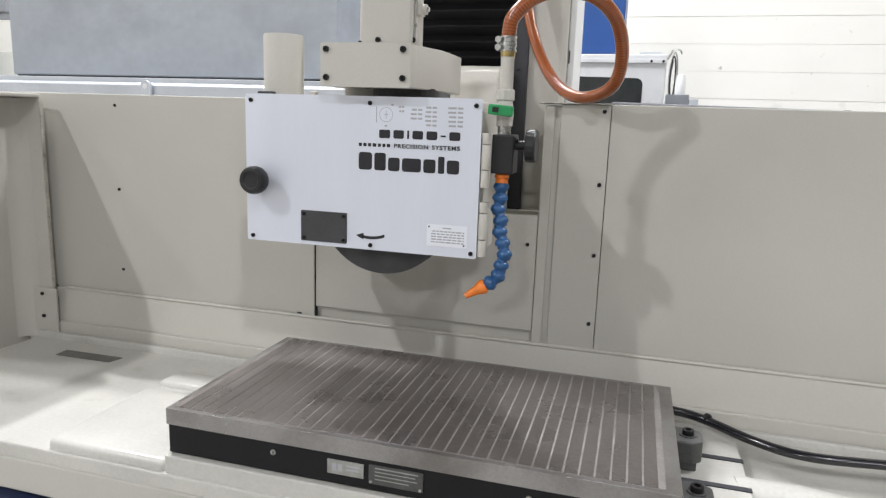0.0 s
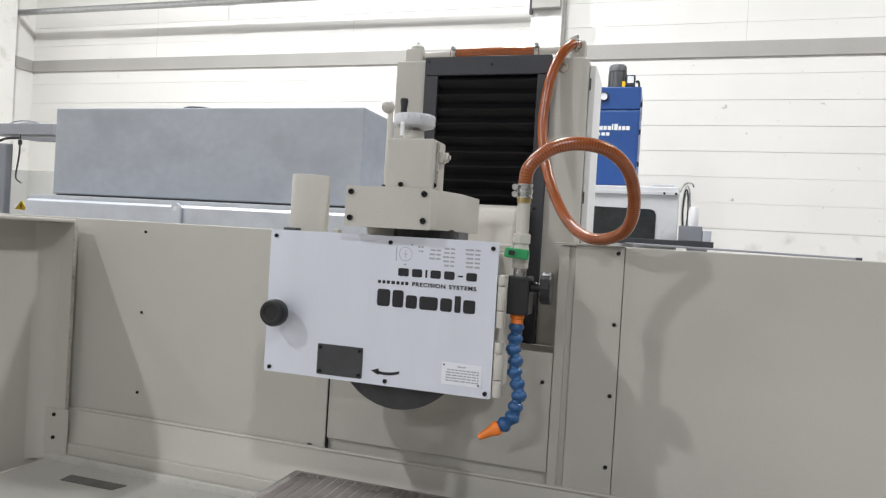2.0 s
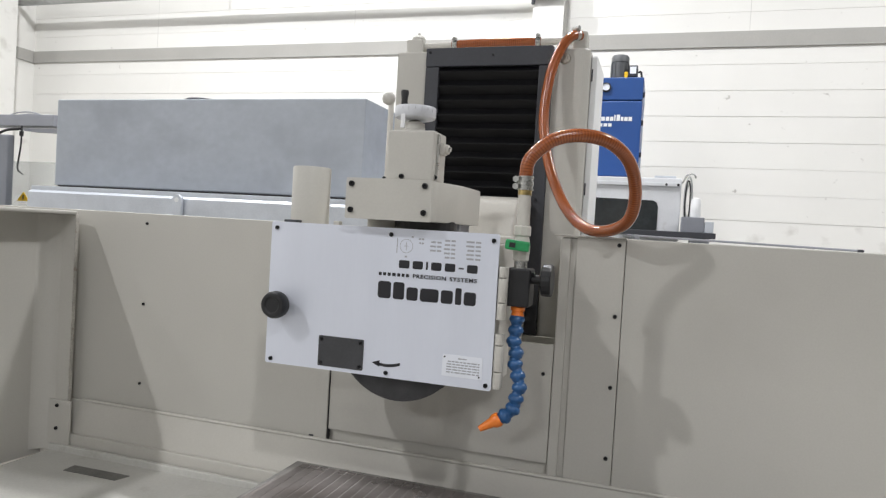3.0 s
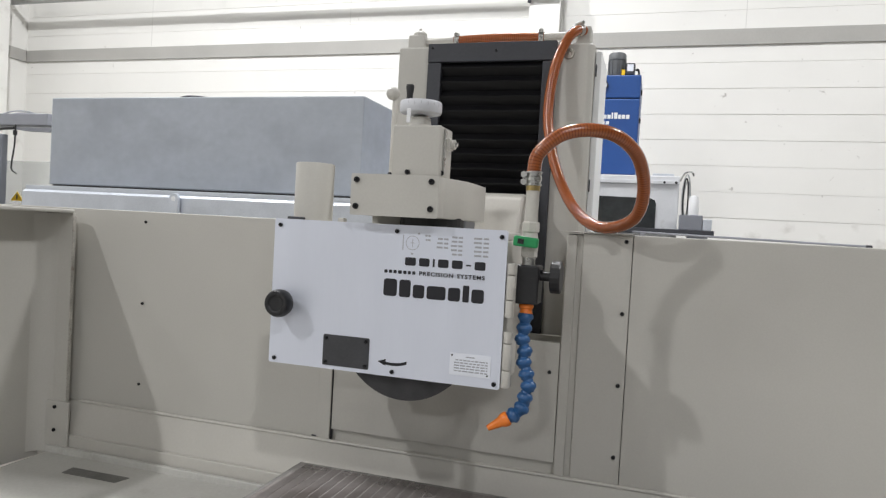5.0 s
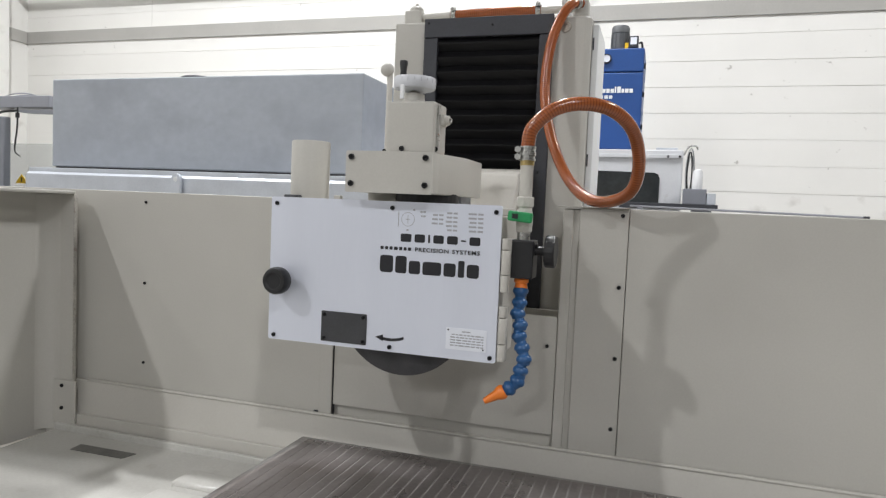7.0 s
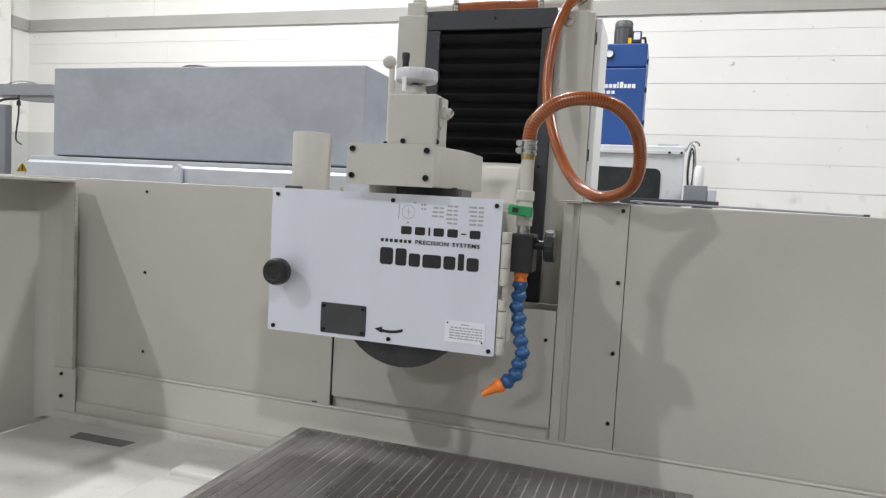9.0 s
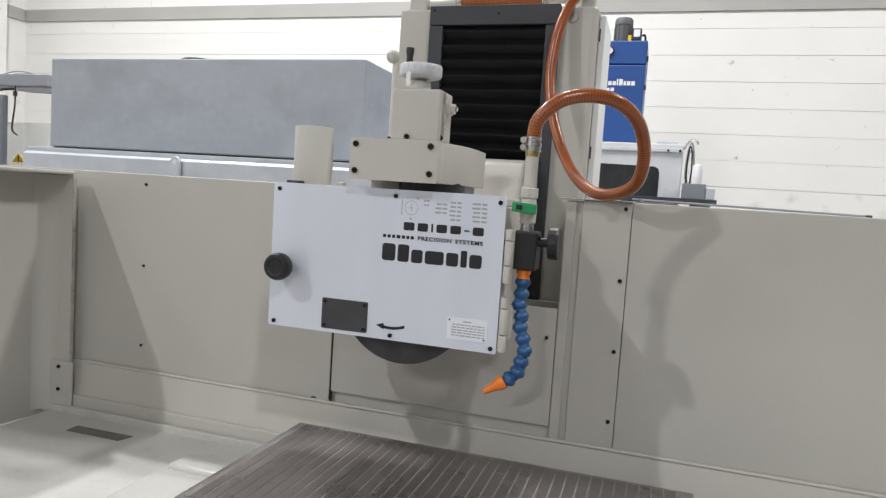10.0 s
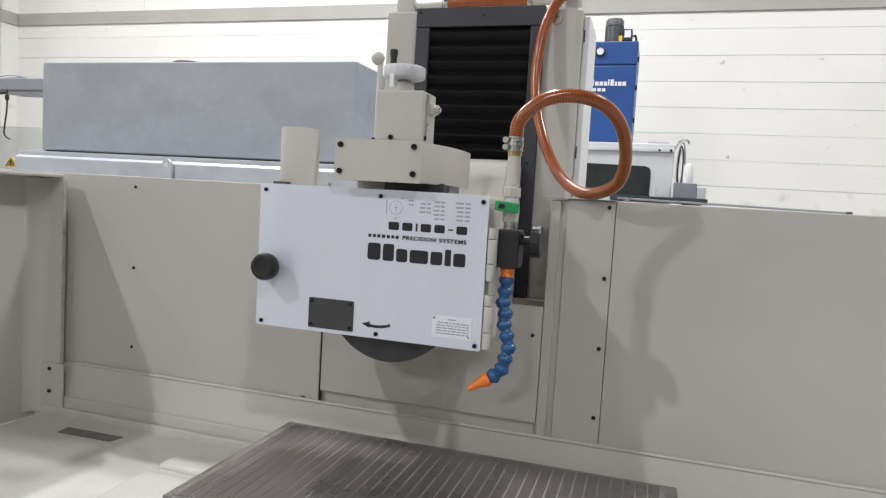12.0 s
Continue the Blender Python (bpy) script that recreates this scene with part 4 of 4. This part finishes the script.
for i in range(12):
    w = 2 * math.pi * i / 12
    bm = box(0.058, 0.066, -0.003, 0.003, 2.715, 2.825)
    bm.transform(Matrix.Translation((-0.038, 4.05, 0)) @ Matrix.Rotation(w, 4, "Z"))
    part("cooling_fin", bm, MOTORGREY, motor)
part("terminal_box", box(0.028, 0.092, 3.98, 4.07, 2.715, 2.795, 0.004), DARKGREY, collector)
part("rating_sticker", box(0.038, 0.082, 3.977, 3.981, 2.735, 2.785), LABELWHITE, collector)
part("conduit_elbow", tube(spline(((0.095, 4.02, 2.75), (0.112, 4.02, 2.755), (0.12, 4.02, 2.73), (0.12, 4.02, 2.69)), 6), 0.008, 10), BLACK, collector)
part("yellow_tag", box(0.0, 0.024, 3.985, 3.99, 2.703, 2.75), YELLOW, collector)
gauge = part("pressure_gauge", lathe(((0.026, 0), (0.026, 0.012), (0.024, 0.016), (0.022, 0.013), (0.0, 0.013)), (-0.118, 3.938, 2.627), (-0.118, 0, 2.627), 28), LABELWHITE, collector, "round white pressure gauge", smooth=True)
part("gauge_bezel", lathe(((0.034, 0), (0.034, 0.013), (0.0265, 0.015), (0.0265, 0.0)), (-0.118, 3.938, 2.627), (-0.118, 0, 2.627), 28), BLACK, gauge, smooth=True)
for x0, x1, h in ((-0.215, -0.180, 0.052), (-0.172, -0.146, 0.034), (-0.140, -0.116, 0.034), (-0.110, -0.086, 0.034), (-0.081, -0.071, 0.052), (-0.064, -0.040, 0.052), (-0.034, -0.016, 0.034), (-0.010, 0.014, 0.034), (0.020, 0.044, 0.034)):
    part("maker_block", box(x0 + 0.032, x1 + 0.032, 3.9375, 3.9405, 2.386, 2.386 + h * 0.85), WHITE, collector)
for x0, x1 in ((-0.19, -0.165), (-0.155, -0.13), (-0.12, -0.095), (-0.088, -0.064)):
    part("maker_block", box(x0, x1, 3.9375, 3.9405, 2.345, 2.368), WHITE, collector)
for z in (2.13, 2.36, 2.56):
    part("door_latch", box(0.140, 0.154, 3.96, 3.99, z, z + 0.035, 0.003), BLACK, collector)
for x in (-0.33, 0.07):
    part("leg", box(x, x + 0.03, 3.98, 4.36, 0, 1.93), UNITWHITE, collector)

unit = thing("white_filter_unit", "scuffed white metal filter unit with a smoked window", "filter unit", (0.15, 4.1, 0))
part("housing", box(-0.20, 0.437, 3.70, 3.93, 0.0, 1.962, 0.008), UNITWHITE, unit)
part("window", slab(((-0.19, 1.60), (0.295, 1.60), (0.295, 1.77), (0.285, 1.795), (0.26, 1.808), (-0.19, 1.815)), 0.006, "y", 3.696), SMOKE, unit, "smoked dark window")
part("top_cap", box(0.26, 0.40, 3.75, 3.88, 1.962, 1.982, 0.004), GREYTRIM, unit)
part("corner_bracket", box(-0.21, -0.17, 3.68, 3.70, 1.88, 1.94, 0.003), GREYTRIM, unit)
part("frame_post", box(-0.235, -0.205, 3.66, 3.70, 0.0, 2.02, 0.003), UNITWHITE, unit)
part("frame_rail", box(-0.205, 0.437, 3.688, 3.699, 1.905, 1.93, 0.002), UNITWHITE, unit)
for x in (0.34, 0.415):
    screw(x, 3.688, 1.917, bpy.data.objects["frame_rail"], 1.6)
coil = thing("hanging_cable_coil", "coiled grey cable hung beside the filter unit", "cable coil", (0.48, 3.72, 1.60))
for i, (w, peak) in enumerate(((0.016, 1.95), (0.026, 1.975), (0.020, 1.93))):
    ring = [Vector((0.480 + 0.004 * i + w * math.cos(a), 3.70 + 0.012 * i, 1.80 + (peak - 1.80) * math.sin(a) * (1 if math.sin(a) > 0 else 0.8))) for a in [2 * math.pi * k / 24 for k in range(25)]]
    part("coil_turn", tube(ring, 0.0045, 8), GALV if i else BLACK, coil)
part("hook", tube(spline(((0.44, 3.72, 1.93), (0.47, 3.71, 1.985), (0.51, 3.70, 1.99), (0.525, 3.70, 1.965)), 6), 0.006, 8), ZINC, coil)
tanklet = thing("white_canister", "small white canister standing on the junction box", "canister", (0.53, 3.61, 1.70))
part("can", lathe(((0.030, 0), (0.032, 0.01), (0.032, 0.10), (0.024, 0.125), (0.012, 0.13)), (0.53, 3.61, 1.70), (0.53, 3.61, 3), 24), WHITE, tanklet, smooth=True)
motorbox = thing("grey_junction_box", "grey steel junction boxes on a dark plate", "junction box", (0.55, 3.8, 1.55))
part("box_body", box(0.445, 0.585, 3.54, 3.68, 1.602, 1.70, 0.004), CONTROL, motorbox)
part("box_cover", box(0.588, 0.642, 3.54, 3.66, 1.602, 1.675, 0.004), GREYTRIM, motorbox)
part("mount_plate", box(0.05, 0.655, 3.50, 3.69, 1.566, 1.602, 0.003), DARKGREY, motorbox)
part("mount_leg", box(0.5, 0.62, 3.52, 3.66, 0.0, 1.566, 0.003), CONTROL, motorbox)

# ---- many alike pieces last: chuck poles and wall blocks ----
def shared(name, bm, mat):
    me = bpy.data.meshes.new(name)
    bmesh.ops.recalc_face_normals(bm, faces=bm.faces)
    bm.to_mesh(me)
    bm.free()
    me.materials.append(mat)
    return me


pole_mesh = shared("pole_strip", box(-0.0092, 0.0092, -0.190, 0.188, 0.0, 0.0012, 0.0002, 1), POLE)
for i in range(35):
    ob = new("pole_strip", pole_mesh)
    put(ob, top)
    ob.location = (-0.3715 + 0.0215 * i, 0, 0.9988)
block_mesh = shared("wall_block", box(-BLOCK_LEN / 2, BLOCK_LEN / 2, 0, 0.03, 0.0015, COURSE - 0.0015), BLOCKPAINT)
vary = random.Random(2)
for row in range(7, 19):
    snug = vary.uniform(0.992, 1.0055)
    for k in range(25):
        x = -7.35 + BLOCK_LEN * (k + (0.5 if row % 2 else 0.0))
        ob = new("wall_block", block_mesh)
        put(ob, wall_back)
        ob.matrix_basis = WALL @ Matrix.Translation((x, -0.002 + vary.uniform(-0.0006, 0.0006), BED + row * COURSE)) @ Matrix.Diagonal((1, 1, snug + vary.uniform(-0.0025, 0.0015), 1))
